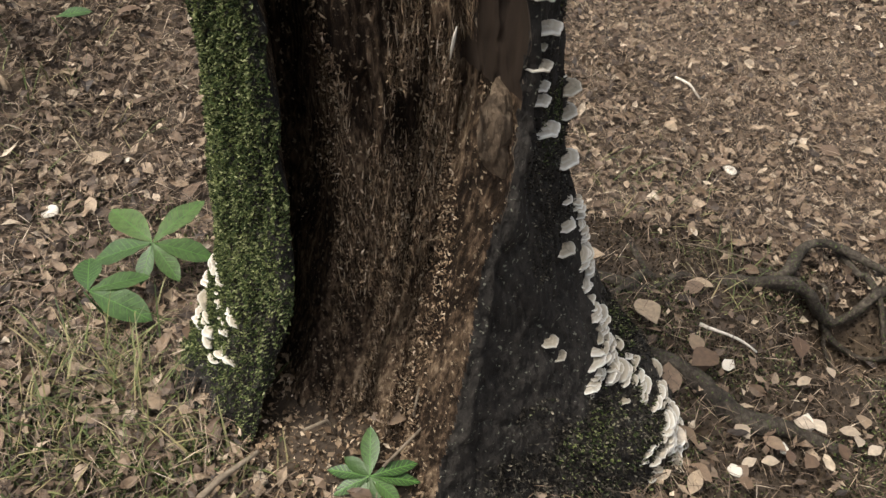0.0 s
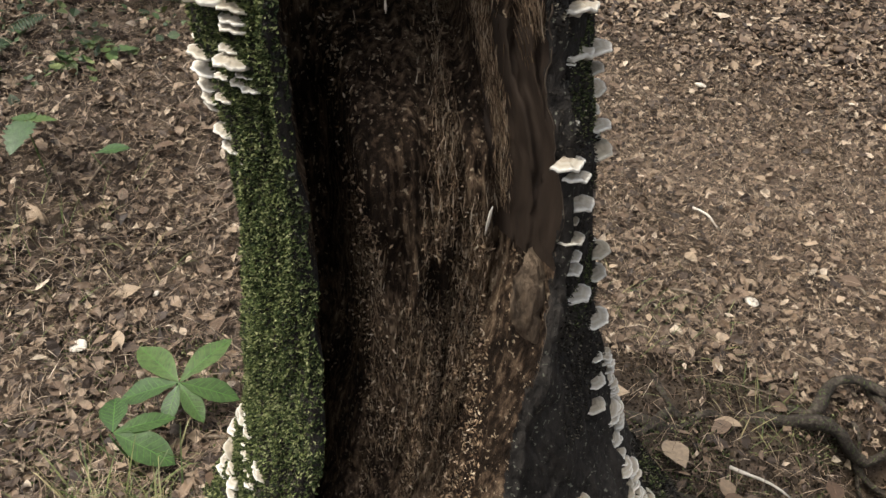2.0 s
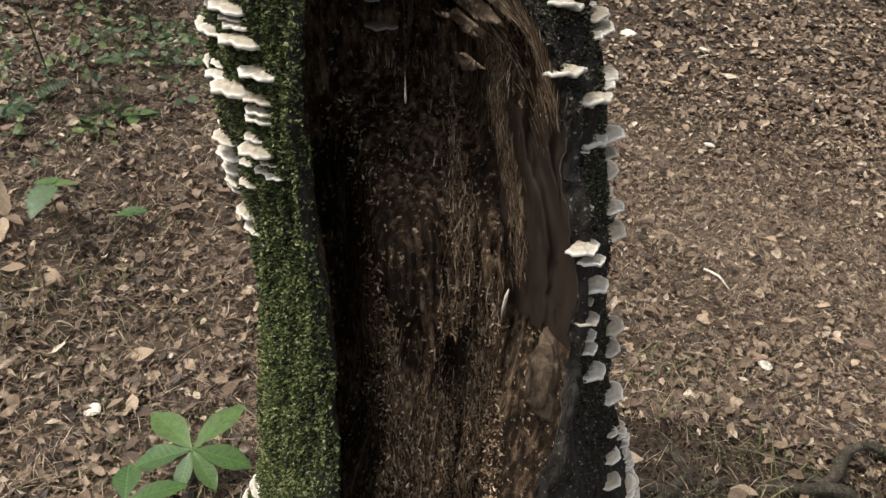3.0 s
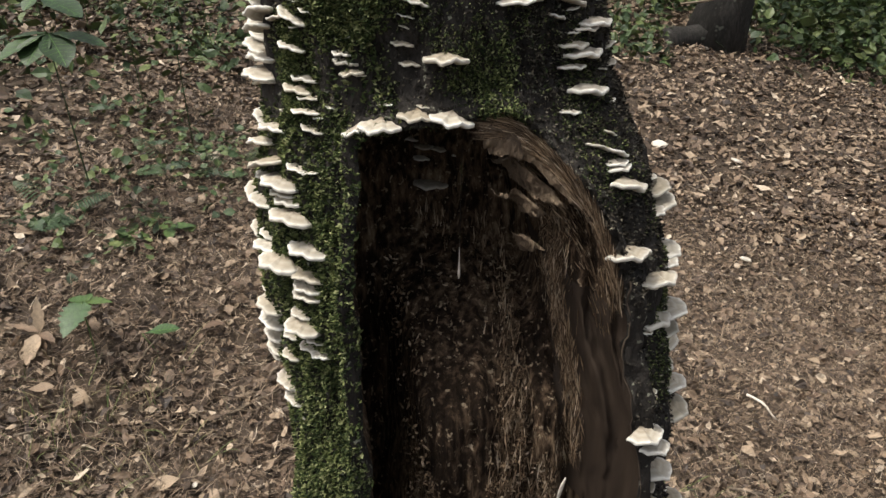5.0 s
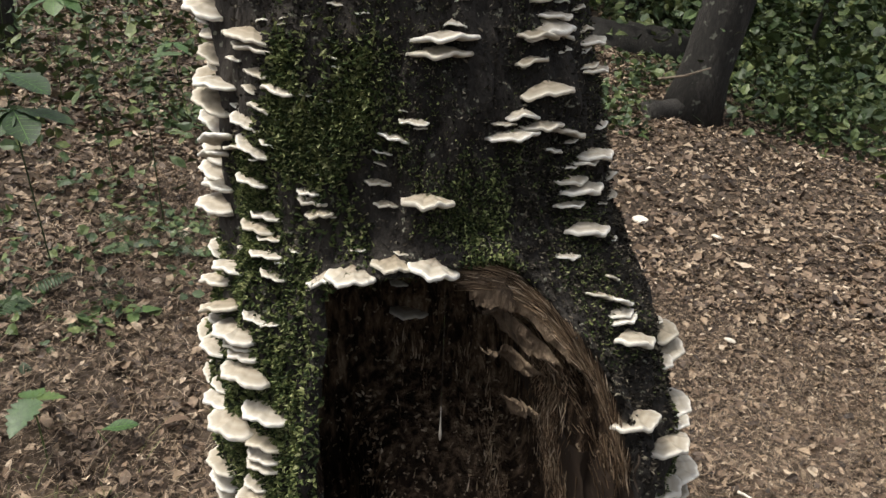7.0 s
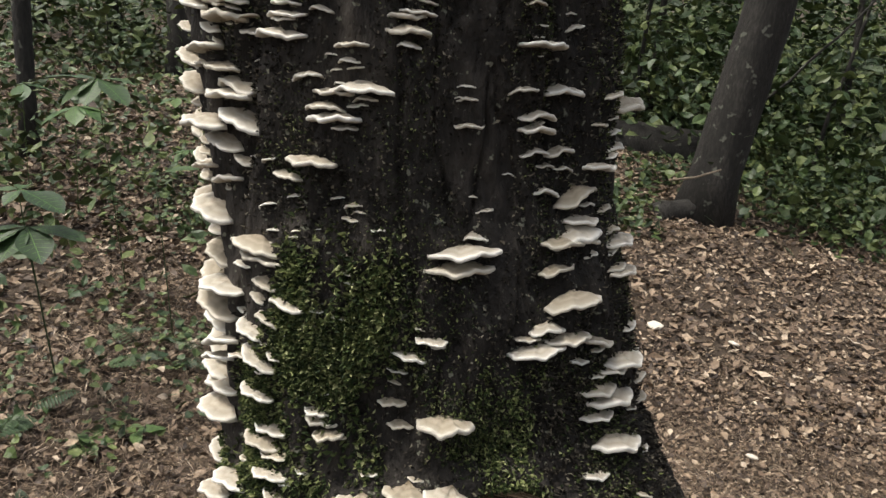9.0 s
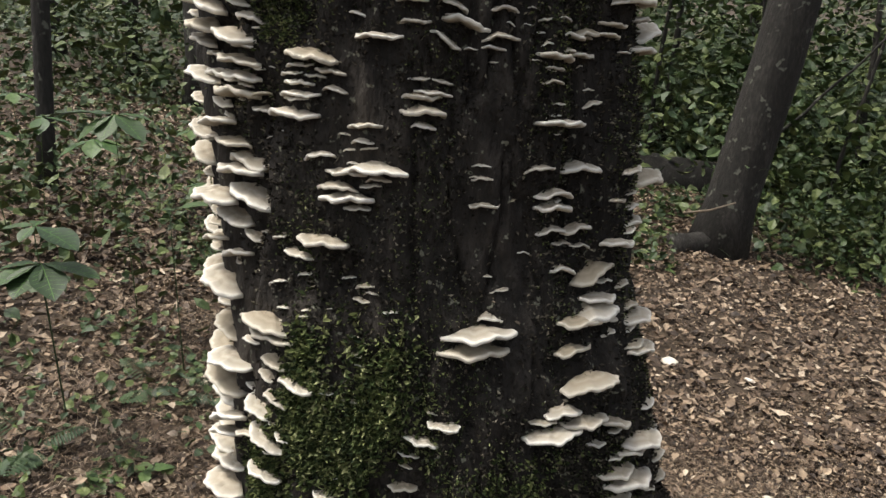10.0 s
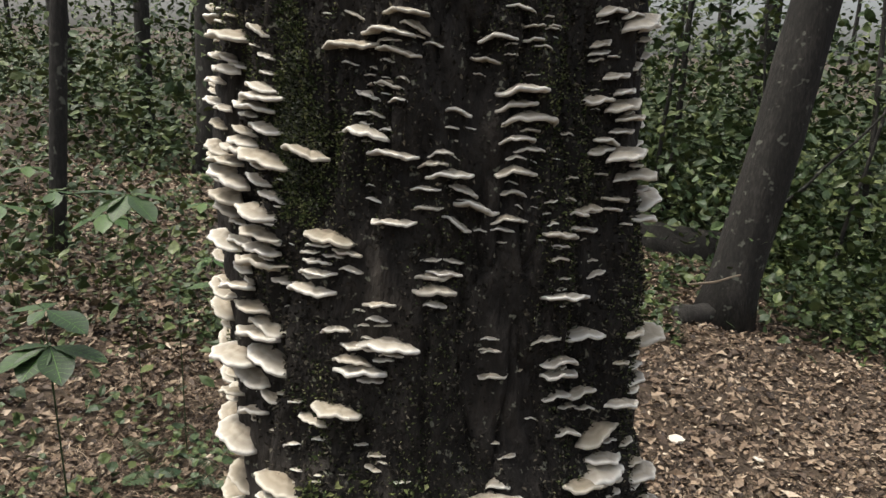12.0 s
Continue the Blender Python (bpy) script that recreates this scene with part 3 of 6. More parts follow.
def moss_patch(name, phis, zs, size, seed, out=0.002, cover=0.0, parent=None, label="green cushion moss", material=MOSS):
    """Short moss shoots over a stretch of the trunk."""
    rng = np.random.default_rng(seed)
    n = len(phis)
    thick = layered(phis * 0.06, 1.3, zs * 9, 3)
    edge = np.minimum(np.minimum(phis - phis.min(), phis.max() - phis) / 14, np.minimum((zs - zs.min()) / 0.07, (zs.max() - zs) / 0.17))
    keep = thick + rng.normal(0, 0.25, n) > cover + 1.3 * (1 - step(0, 1, edge))
    phis, zs, size = phis[keep], zs[keep], size[keep]
    inside = hollow_mask(phis, zs)[0]
    keep = inside < 0.3
    phis, zs, size = phis[keep], zs[keep], size[keep]
    n = len(phis)
    base = trunk_point(phis, zs, out, False)
    a = np.radians(phis)
    normal = np.stack([np.sin(a), -np.cos(a), 0.25 + 0 * a], -1)
    way = normal + rng.normal(0, 0.75, (n, 3))
    way /= np.linalg.norm(way, axis=1)[:, None]
    side = np.cross(way, rng.normal(0, 1, (n, 3)))
    side /= np.linalg.norm(side, axis=1)[:, None]
    s = size[:, None]
    up = np.cross(side, way) * 0.25
    V = np.stack([base - way * s * 0.3, base + way * s * 0.45 + side * s * 0.34 + up * s, base + way * s * 1.1, base + way * s * 0.45 - side * s * 0.34 + up * s], 1).reshape(-1, 3)
    F = (np.arange(n)[:, None, None] * 4 + np.array([(0, 1, 2), (0, 2, 3)])[None]).reshape(-1, 3)
    return part(name, mesh_of(name, V, F, material, smooth=False), parent or snag, label, kind="stuff")


rng = np.random.default_rng(5)
moss_patch("moss", rng.uniform(-92, -12, 40000), rng.uniform(-0.15, 1.28, 40000), rng.uniform(0.003, 0.007, 40000), 21, cover=-0.3)
moss_patch("moss", rng.uniform(-60, 0, 30000), rng.uniform(1.1, 1.43, 30000), rng.uniform(0.0025, 0.0055, 30000), 22, cover=-0.05)
moss_patch("moss", rng.uniform(-14, 44, 16000), rng.uniform(1.1, 1.3, 16000), rng.uniform(0.002, 0.004, 16000), 23, cover=0.0)
moss_patch("moss", rng.uniform(26, 100, 14000), rng.uniform(-0.35, 0.12, 14000), rng.uniform(0.004, 0.008, 14000), 24, cover=0.0)
moss_patch("moss", rng.uniform(-110, 110, 60000), rng.uniform(1.1, 2.0, 60000), rng.uniform(0.0012, 0.003, 60000), 25, cover=0.12, label="thin scattered moss on the bark")
moss_patch("moss", rng.uniform(44, 84, 12000), rng.uniform(0.5, 1.25, 12000), rng.uniform(0.002, 0.004, 12000), 26, cover=0.05, label="thin scattered moss on the bark")
moss_patch("moss", rng.uniform(-50, -24, 16000), rng.uniform(1.55, 1.95, 16000), rng.uniform(0.0018, 0.0035, 16000), 27, cover=-0.25)
moss_patch("moss", rng.uniform(-66, -16, 26000), rng.uniform(0.3, 1.26, 26000), rng.uniform(0.003, 0.006, 26000), 28, cover=-0.7)
moss_patch("moss", rng.uniform(-112, -58, 16000), rng.uniform(-0.3, 0.4, 16000), rng.uniform(0.003, 0.007, 16000), 32, cover=-0.5)
moss_patch("moss", rng.uniform(-46, -4, 22000), rng.uniform(1.14, 1.44, 22000), rng.uniform(0.003, 0.0068, 22000), 29, out=0.003, cover=-0.25)
moss_patch("moss", rng.uniform(4, 44, 9000), rng.uniform(1.14, 1.32, 9000), rng.uniform(0.003, 0.006, 9000), 30, out=0.003, cover=-0.2)
moss_patch("lichen", rng.uniform(-46, -26, 9000), rng.uniform(1.58, 1.95, 9000), rng.uniform(0.0015, 0.0042, 9000), 31, cover=-0.2, label="grey-green lichen crust on a strip of bark", material=LICHEN)
for turn, heights, count, big, seed in (((22, 74), (1.04, 1.34), 7000, 0.0042, 33), ((-14, 34), (1.15, 1.36), 22000, 0.0044, 34)):
    own = np.random.default_rng(seed)
    moss_patch("moss", own.uniform(*turn, count), own.uniform(*heights, count), own.uniform(0.002, big, count), seed, out=0.002, cover=-0.15, label="short grey-green moss on the bark round the arch")
for low, high, turn, count, big in ((-0.4, 0.12, (8, 100), 32000, 0.009), (0.3, 1.0, (36, 84), 9000, 0.005), (0.95, 1.36, (18, 86), 16000, 0.0055), (1.1, 1.95, (-70, 80), 40000, 0.0045), (-0.2, 0.5, (-62, -24), 12000, 0.005)):
    moss_patch("bark_crust", rng.uniform(*turn, count), rng.uniform(low, high, count), rng.uniform(0.0015, big, count), int(count / 500), out=0.001, cover=-0.5, label="dark crumbling crust of bark", material=FLAKE)


def crumbs(name, count, low, high, length, thin, lift, seed, label, material, across=(0.2, 0.86), lean=0.0, clump=0.05):
    """Loose fibres and crumbs of rotten wood clinging inside the hollow; lean: how far the fibres slant."""
    rng = np.random.default_rng(seed)
    phis, zs = rng.uniform(-28, 43, count), rng.uniform(low, high, count)
    inside, u = hollow_mask(phis, zs)
    dense = layered(u * 9, 3.0, zs * 5, 3) + rng.normal(0, 0.2, count)
    keep = (inside > 1.5) & (u > across[0]) & (u < across[1]) & (dense > clump) & ~((u > 0.72) & (zs > 0.66) & (zs < 0.99))
    phis, zs = phis[keep], zs[keep]
    n = len(phis)
    at = trunk_point(phis, zs) + np.array((0, -1, 0)) * rng.uniform(0, lift, n)[:, None]
    slant = lean * step(0.7, 1.1, zs)
    way = np.stack([rng.normal(0, 0.14, n) - slant, rng.normal(-0.1, 0.15, n), np.ones(n)], -1)
    if thin > 0.5:
        way = rng.normal(0, 1, (n, 3))
    way /= np.linalg.norm(way, axis=1)[:, None]
    side = np.cross(way, rng.normal(0, 1, (n, 3)))
    side /= np.linalg.norm(side, axis=1)[:, None]
    other = np.cross(way, side)
    L = (length * rng.uniform(0.4, 1.3, n) ** 2)[:, None]
    w = np.minimum(L * thin, 0.0022)
    V = np.stack([at - way * L, at + side * w, at + other * w, at - side * w * 0.6 - other * w * 0.6, at + way * L], 1).reshape(-1, 3)
    T = np.array([(0, 2, 1), (0, 3, 2), (0, 1, 3), (4, 1, 2), (4, 2, 3), (4, 3, 1)])
    F = (np.arange(n)[:, None, None] * 5 + T[None]).reshape(-1, 3)
    return part(name, mesh_of(name, V, F, material, smooth=False), snag, label, kind="stuff")


crumbs("wood_fibre", 52000, 0.05, 0.95, 0.013, 0.075, 0.006, 51, "brown and tan fibres of rotten wood", CRUMB, (0.25, 0.74))
crumbs("wood_fibre", 3500, 0.62, 1.17, 0.011, 0.05, 0.003, 53, "tan fibres peeling along the hollow's arch", CRUMB, (0.62, 0.99), 0.9, 0.1)


def torn_ridge(count, seed):
    """Ragged fibres along the inner ridge that curves from the hollow's roof down its right wall."""
    rng = np.random.default_rng(seed)
    u = rng.uniform(0, 1, count)
    turns, highs, marks = (14, 25, 28.5, 26, 26.5, 27.5, 26, 24.5), (1.035, 1.06, 1.02, 0.954, 0.924, 0.888, 0.834, 0.72), np.linspace(0, 1, 8)
    phis, zs = np.interp(u, marks, turns) + rng.normal(0, 1.2, count), np.interp(u, marks, highs) + rng.normal(0, 0.006, count)
    at = trunk_point(phis, zs) + np.array((0, -1, 0)) * rng.uniform(0, 0.007, count)[:, None]
    bend = np.interp(u, (0, 0.15, 0.3, 0.45), (1.4, 1.0, -0.3, 0.1))
    way = np.stack([np.sin(bend) + rng.normal(0, 0.2, count), rng.normal(-0.15, 0.2, count), -np.cos(bend) + rng.normal(0, 0.2, count)], -1)
    way /= np.linalg.norm(way, axis=1)[:, None]
    side = np.cross(way, rng.normal(0, 1, (count, 3)))
    side /= np.linalg.norm(side, axis=1)[:, None]
    L = (0.011 * rng.uniform(0.3, 1.3, count) ** 2)[:, None]
    w = L * 0.05
    V = np.stack([at - way * L, at + side * w, at + np.cross(way, side) * w, at - side * w, at + way * L], 1).reshape(-1, 3)
    T = np.array([(0, 2, 1), (0, 3, 2), (0, 1, 3), (4, 1, 2), (4, 2, 3), (4, 3, 1)])
    F = (np.arange(count)[:, None, None] * 5 + T[None]).reshape(-1, 3)
    return mesh_of("wood_fibre", V, F, CRUMB, smooth=False)


def arch_fibres(count, seed):
    """Fine fibres that follow the arch between its torn edge and the inner ridge."""
    rng = np.random.default_rng(seed)
    phis = rng.uniform(12, 43, count)
    deep = rng.uniform(0, 1, count) ** 1.4
    zs = np.interp(phis, (8, 20, 30, 38, 44), (1.172, 1.178, 1.15, 1.098, 0.98)) - 0.004 - 0.07 * deep
    phis = phis - 6 * deep
    at = trunk_point(phis, zs) + np.array((0, -1, 0)) * rng.uniform(0, 0.002, count)[:, None]
    edge = rng.uniform(0, 1, count) < 0.45
    near = trunk_point(phis + 6 * deep - 1.5 * deep, zs + 0.055 * deep, -0.001 - 0.008 * deep, False)
    at = np.where(edge[:, None], near, at)
    slope = np.interp(phis, (8, 20, 30, 38, 42), (0.05, 0.4, 0.9, 1.3, 1.5))
    way = np.stack([np.cos(slope), rng.normal(0.1, 0.12, count), -np.sin(slope)], -1) + rng.normal(0, 0.06, (count, 3))
    way /= np.linalg.norm(way, axis=1)[:, None]
    side = np.cross(way, rng.normal(0, 1, (count, 3)))
    side /= np.linalg.norm(side, axis=1)[:, None]
    L = (0.014 * rng.uniform(0.4, 1.3, count) ** 2)[:, None]
    w = L * 0.04
    V = np.stack([at - way * L, at + side * w, at + np.cross(way, side) * w, at - side * w, at + way * L], 1).reshape(-1, 3)
    T = np.array([(0, 2, 1), (0, 3, 2), (0, 1, 3), (4, 1, 2), (4, 2, 3), (4, 3, 1)])
    F = (np.arange(count)[:, None, None] * 5 + T[None]).reshape(-1, 3)
    return mesh_of("wood_fibre", V, F, CRUMB, smooth=False)


part("wood_fibre", arch_fibres(5200, 58), snag, "fine wood fibres following the arch", kind="stuff")
part("wood_fibre", torn_ridge(5000, 57), snag, "ragged torn ridge of tan wood fibres", kind="stuff")
crumbs("wood_debris", 34000, 0.0, 0.9, 0.0045, 0.6, 0.005, 52, "crumbs of rotten wood and frass", CRUMB, (0.16, 0.86), 0.0, 0.0)


def wood_flap():
    """A loose shield of pale layered wood on the hollow's right wall."""
    nu, nv = 34, 46
    verts = []
    for i in range(nv + 1):
        v = i / nv
        z = 0.688 - 0.135 * v
        half = 11.5 * math.sin(math.pi * (0.015 + 0.965 * v)) ** 0.6 * (1 - 0.3 * v)
        for k in range(nu + 1):
            s = 2 * k / nu - 1
            phi = 39.6 - 5 * v + s * half
            puff = 0.018 * (1 - s * s) * float(step(0.0, 0.35, np.array(v))) - 0.012 * (1 - float(step(0.0, 0.12, np.array(v)))) + 0.006 * float(layered(np.array(phi * 0.35), np.array(3.0), np.array(z * 14), 3))
            verts.append(tuple(trunk_point(phi, z, -0.028 + puff, False)))
    w = nu + 1
    faces = [(i * w + k, i * w + k + 1, (i + 1) * w + k + 1, (i + 1) * w + k) for i in range(nv) for k in range(nu)]
    return mesh_of("wood_flap", verts, faces, FLAP)


part("wood_flap", wood_flap(), snag, "pale brown shield of loose layered wood")


# ---- shelf fungi ----
def shelf_mesh(seed, na=28, nr=7, arch=0.1):
    """One wavy shelf, 1 unit wide, its ends bent down by the arch: the root lies at the origin, the rim towards -y."""
    rng = np.random.default_rng(seed)
    wave = rng.normal(0, 1, 6)
    verts, faces, reach = [], [], []
    depth, droop = rng.uniform(0.42, 0.52), rng.uniform(-0.02, 0.06)
    for under in (0, 1):
        for i in range(nr + 1):
            q = 1.0 if i == nr else 0.965 * i / (nr - 1)
            for k in range(na + 1):
                a = math.pi * k / na
                rim = 1 + 0.04 * math.sin(3 * a + wave[0]) + 0.035 * wave[1] * math.sin(5 * a + wave[2]) + 0.035 * math.sin(9 * a + wave[3]) * math.sin(4 * a + wave[5]) + 0.016 * math.sin(17 * a + wave[4])
                px, py = 0.5 * q * rim * math.copysign(abs(math.cos(a)) ** 0.94, math.cos(a)), -depth * q * rim * max(0.0, math.sin(a)) ** 0.86
                ripple = q * (0.024 * math.sin(4 * a + wave[4]) + 0.016 * math.sin(7 * a + wave[2]) + 0.009 * math.sin(13 * a + wave[0])) + 0.01 * math.sin(14 * q + wave[5]) - arch * q * math.cos(a) ** 2
                pz = 0.05 * (1 - q) ** 1.3 - droop * q * q + ripple
                if i == nr:
                    pz -= 0.014
                if under:
                    pz -= 0.034 if i == nr else 0.062 + 0.1 * (1 - q) ** 0.8
                verts.append((px, py + 0.02, pz))
                reach.append(0.9 * q)
    w = na + 1
    half = (nr + 1) * w
    for i in range(nr):
        for k in range(na):
            p = i * w + k
            faces.append((p, p + w, p + w + 1, p + 1))
            faces.append((half + p, half + p + 1, half + p + w + 1, half + p + w))
    for k in range(na):
        p = nr * w + k
        faces.append((p, half + p, half + p + 1, p + 1))
    for i in range(nr):
        p = i * w
        faces.append((p, half + p, half + p + w, p + w))
        p = i * w + na
        faces.append((p, p + w, half + p + w, half + p))
    return shelf_from(verts, faces, reach)


def shelf_from(verts, faces, reach):
    me = mesh_of("shelf_fungus", verts, faces, FUNGUS)
    me.attributes.new("reach", "FLOAT", "POINT").data.foreach_set("value", reach)
    return me


def shelf_row(name, rows, label):
    """A crowded row of small shelves in one mesh. rows: form, angle, height, width, tilt, lean, twist, and True inside the hollow."""
    verts, faces, reach = [], [], []
    for form, phi, z, w, tilt, lean, twist, *hollow in rows:
        me = SMALL_FORMS[form]
        m = Matrix.LocRotScale(Vector(trunk_point(phi, z, -0.004, bool(hollow))), Euler((radians(tilt), radians(lean), radians(phi + twist))), Vector((w, w * 1.08, w)))
        n = len(verts)
        verts += [tuple(m @ v.co) for v in me.vertices]
        faces += [tuple(n + k for k in f.vertices) for f in me.polygons]
        reach += [d.value for d in me.attributes["reach"].data]
    return thing(name, shelf_from(verts, faces, reach), label, "fungus", kind="stuff")


# Shelves by height and side of the trunk: angle, height, width in mm, lean, arch in hundredths of the width.
SHELVES_TOP_RIGHT = (
    (58, 1.775, 34, -4, 12), (66, 1.77, 50, -18, 5), (74, 1.765, 39, -14, 16), (56, 1.763, 15, -8, 7), (56, 1.747, 26, -16, 6), (56, 1.739, 23, -9, 4),
    (60, 1.735, 15, 5, 9), (56, 1.732, 20, -4, 8), (60, 1.721, 34, -8, 3), (56, 1.707, 10, 4, 13), (62, 1.707, 30, -4, 6), (56, 1.701, 39, -3, 8),
    (62, 1.698, 44, -13, 6),
)
SHELVES_TOP_MID_RIGHT = (
    (24, 1.77, 26, 10, 12), (34, 1.764, 17, -6, 16), (36, 1.757, 15, 3, 12), (28, 1.755, 20, -5, 7), (16, 1.747, 30, -5, 18), (32, 1.74, 17, 16, 19),
    (20, 1.74, 13, -8, 8), (20, 1.733, 13, -2, 13), (14, 1.727, 30, 10, 8), (28, 1.727, 6, -2, 24), (30, 1.723, 6, -2, 20), (22, 1.712, 9, -2, 20),
    (24, 1.708, 44, -5, 10), (22, 1.695, 39, -10, 10),
)
SHELVES_TOP_LEFT = (
    (-70, 1.763, 15, 0, 18), (-62, 1.756, 17, 5, 13), (-70, 1.752, 20, 5, 16), (-60, 1.742, 57, 6, 13), (-64, 1.722, 34, 8, 6), (-64, 1.714, 44, 4, 5),
    (-82, 1.699, 30, 14, 8), (-78, 1.691, 20, 14, 11),
)
SHELVES_TOP_FRONT = (
    (-8, 1.761, 34, 1, 10), (-22, 1.757, 26, 13, 17), (-6, 1.752, 26, 18, 18), (-12, 1.747, 39, 2, 17), (-22, 1.742, 9, -2, 18), (-12, 1.74, 20, -2, 15),
    (-2, 1.738, 17, 4, 20), (-22, 1.736, 44, -2, 8), (6, 1.735, 8, -2, 18), (-10, 1.732, 34, 11, 9), (-12, 1.724, 17, 10, 10), (-22, 1.72, 15, 8, 9),
    (-16, 1.718, 15, 14, 12), (-18, 1.712, 12, -10, 12), (-8, 1.711, 15, 17, 19), (-12, 1.707, 30, 11, 10), (-16, 1.705, 15, 1, 9), (-18, 1.7, 26, 14, 15),
    (-14, 1.699, 10, 0, 16),
)
SHELVES_TOP_MID_LEFT = (
    (-28, 1.757, 13, -1, 14), (-46, 1.744, 30, 19, 9), (-48, 1.732, 15, 6, 12), (-44, 1.725, 20, 12, 13), (-44, 1.711, 20, 6, 11), (-46, 1.701, 39, 9, 10),
    (-46, 1.694, 50, 0, 10),
)
SHELVES_UPPER_FRONT = (
    (4, 1.689, 26, 4, 20), (-20, 1.684, 15, -6, 19), (-16, 1.684, 17, 10, 16), (2, 1.675, 15, -7, 18), (-24, 1.675, 8, -6, 13), (8, 1.674, 12, 3, 9),
    (-18, 1.673, 39, 7, 13), (4, 1.664, 17, 0, 20), (-18, 1.663, 13, -1, 13), (0, 1.658, 20, -7, 23), (-12, 1.655, 39, 5, 8), (4, 1.651, 13, 28, 24),
    (-2, 1.649, 23, -7, 13), (2, 1.641, 39, -1, 11), (-4, 1.629, 26, 0, 11), (6, 1.629, 30, 18, 15), (-18, 1.628, 10, 2, 23), (10, 1.614, 39, 15, 9),
    (-4, 1.613, 26, -2, 8),
)
SHELVES_UPPER_FRONT_MORE = (
    (-12, 1.603, 34, 1, 9), (4, 1.602, 30, 32, 9),
)
SHELVES_UPPER_MID_RIGHT = (
    (26, 1.687, 50, -2, 14), (26, 1.675, 23, 1, 8), (42, 1.671, 15, 13, 18), (22, 1.669, 30, -3, 15), (26, 1.66, 26, 1, 13), (22, 1.654, 17, 1, 18),
    (36, 1.651, 12, 0, 15), (28, 1.649, 10, 28, 14), (22, 1.645, 34, 0, 19), (44, 1.645, 6, 32, 15), (22, 1.632, 17, 13, 23), (22, 1.625, 26, 6, 20),
    (30, 1.625, 12, 10, 10), (40, 1.619, 17, 12, 16), (34, 1.617, 17, -8, 7), (24, 1.613, 13, 29, 19), (28, 1.613, 10, 10, 12), (32, 1.607, 15, -5, 13),
    (44, 1.607, 34, 7, 11),
)
SHELVES_UPPER_MID_RIGHT_MORE = (
    (20, 1.605, 30, -1, 19), (34, 1.6, 15, -3, 19), (18, 1.595, 26, 7, 11), (12, 1.593, 15, 7, 10), (36, 1.59, 34, 9, 7), (50, 1.59, 34, 7, 6),
    (30, 1.586, 10, 13, 8),
)
SHELVES_UPPER_RIGHT = (
    (64, 1.685, 39, -1, 11), (62, 1.674, 30, -2, 6), (58, 1.665, 34, 18, 12), (56, 1.659, 30, -7, 11), (62, 1.657, 50, -6, 5), (64, 1.652, 23, 2, 23),
    (70, 1.638, 57, 2, 4), (56, 1.636, 17, 7, 7), (62, 1.635, 26, -9, 5), (76, 1.619, 34, 3, 18), (62, 1.615, 34, 7, 9), (88, 1.612, 34, -14, 11),
    (52, 1.61, 34, 1, 13), (82, 1.609, 57, -14, 10), (60, 1.605, 26, 12, 9), (74, 1.594, 44, 6, 18), (64, 1.591, 15, 10, 21),
)
SHELVES_UPPER_MID_LEFT = (
    (-50, 1.684, 50, 4, 6), (-46, 1.669, 39, 9, 10), (-26, 1.667, 12, -14, 10), (-34, 1.653, 44, 12, 9), (-46, 1.645, 57, 12, 6), (-50, 1.636, 26, 12, 11),
    (-42, 1.626, 15, -5, 24), (-50, 1.624, 34, 11, 10), (-46, 1.614, 34, 4, 15), (-44, 1.602, 20, -10, 9), (-50, 1.6, 50, 8, 11), (-48, 1.589, 30, 1, 6),
    (-28, 1.588, 44, 7, 5),
)
SHELVES_UPPER_LEFT = (
    (-72, 1.683, 34, 7, 11), (-66, 1.679, 30, 6, 10), (-92, 1.666, 23, -11, 5), (-70, 1.664, 30, 14, 17), (-56, 1.663, 30, 9, 11), (-56, 1.656, 39, 3, 13),
    (-58, 1.649, 50, 3, 4), (-70, 1.644, 39, 14, 9), (-64, 1.635, 50, 1, 6), (-62, 1.623, 57, 13, 9), (-64, 1.605, 50, 4, 5), (-66, 1.591, 39, 10, 11),
)
SHELVES_MIDDLE_MID_RIGHT = (
    (36, 1.58, 20, 9, 6), (38, 1.553, 15, 1, 13), (36, 1.544, 17, -1, 15), (38, 1.538, 44, 5, 6), (14, 1.505, 17, 5, 14), (32, 1.503, 30, 0, 14),
    (50, 1.5, 50, 9, 12), (14, 1.495, 20, 0, 11), (38, 1.482, 39, 4, 21), (14, 1.474, 26, 2, 8), (38, 1.469, 39, 7, 9),
)
SHELVES_MIDDLE_LEFT = (
    (-64, 1.579, 26, 0, 10), (-62, 1.564, 39, 1, 10), (-66, 1.563, 50, 9, 8), (-78, 1.537, 26, 14, 24), (-60, 1.529, 15, 22, 24), (-62, 1.524, 50, -12, 12),
    (-72, 1.513, 44, 12, 20), (-58, 1.51, 50, -4, 10), (-56, 1.488, 66, -5, 7), (-80, 1.487, 50, 14, 14), (-62, 1.464, 57, 0, 12),
)
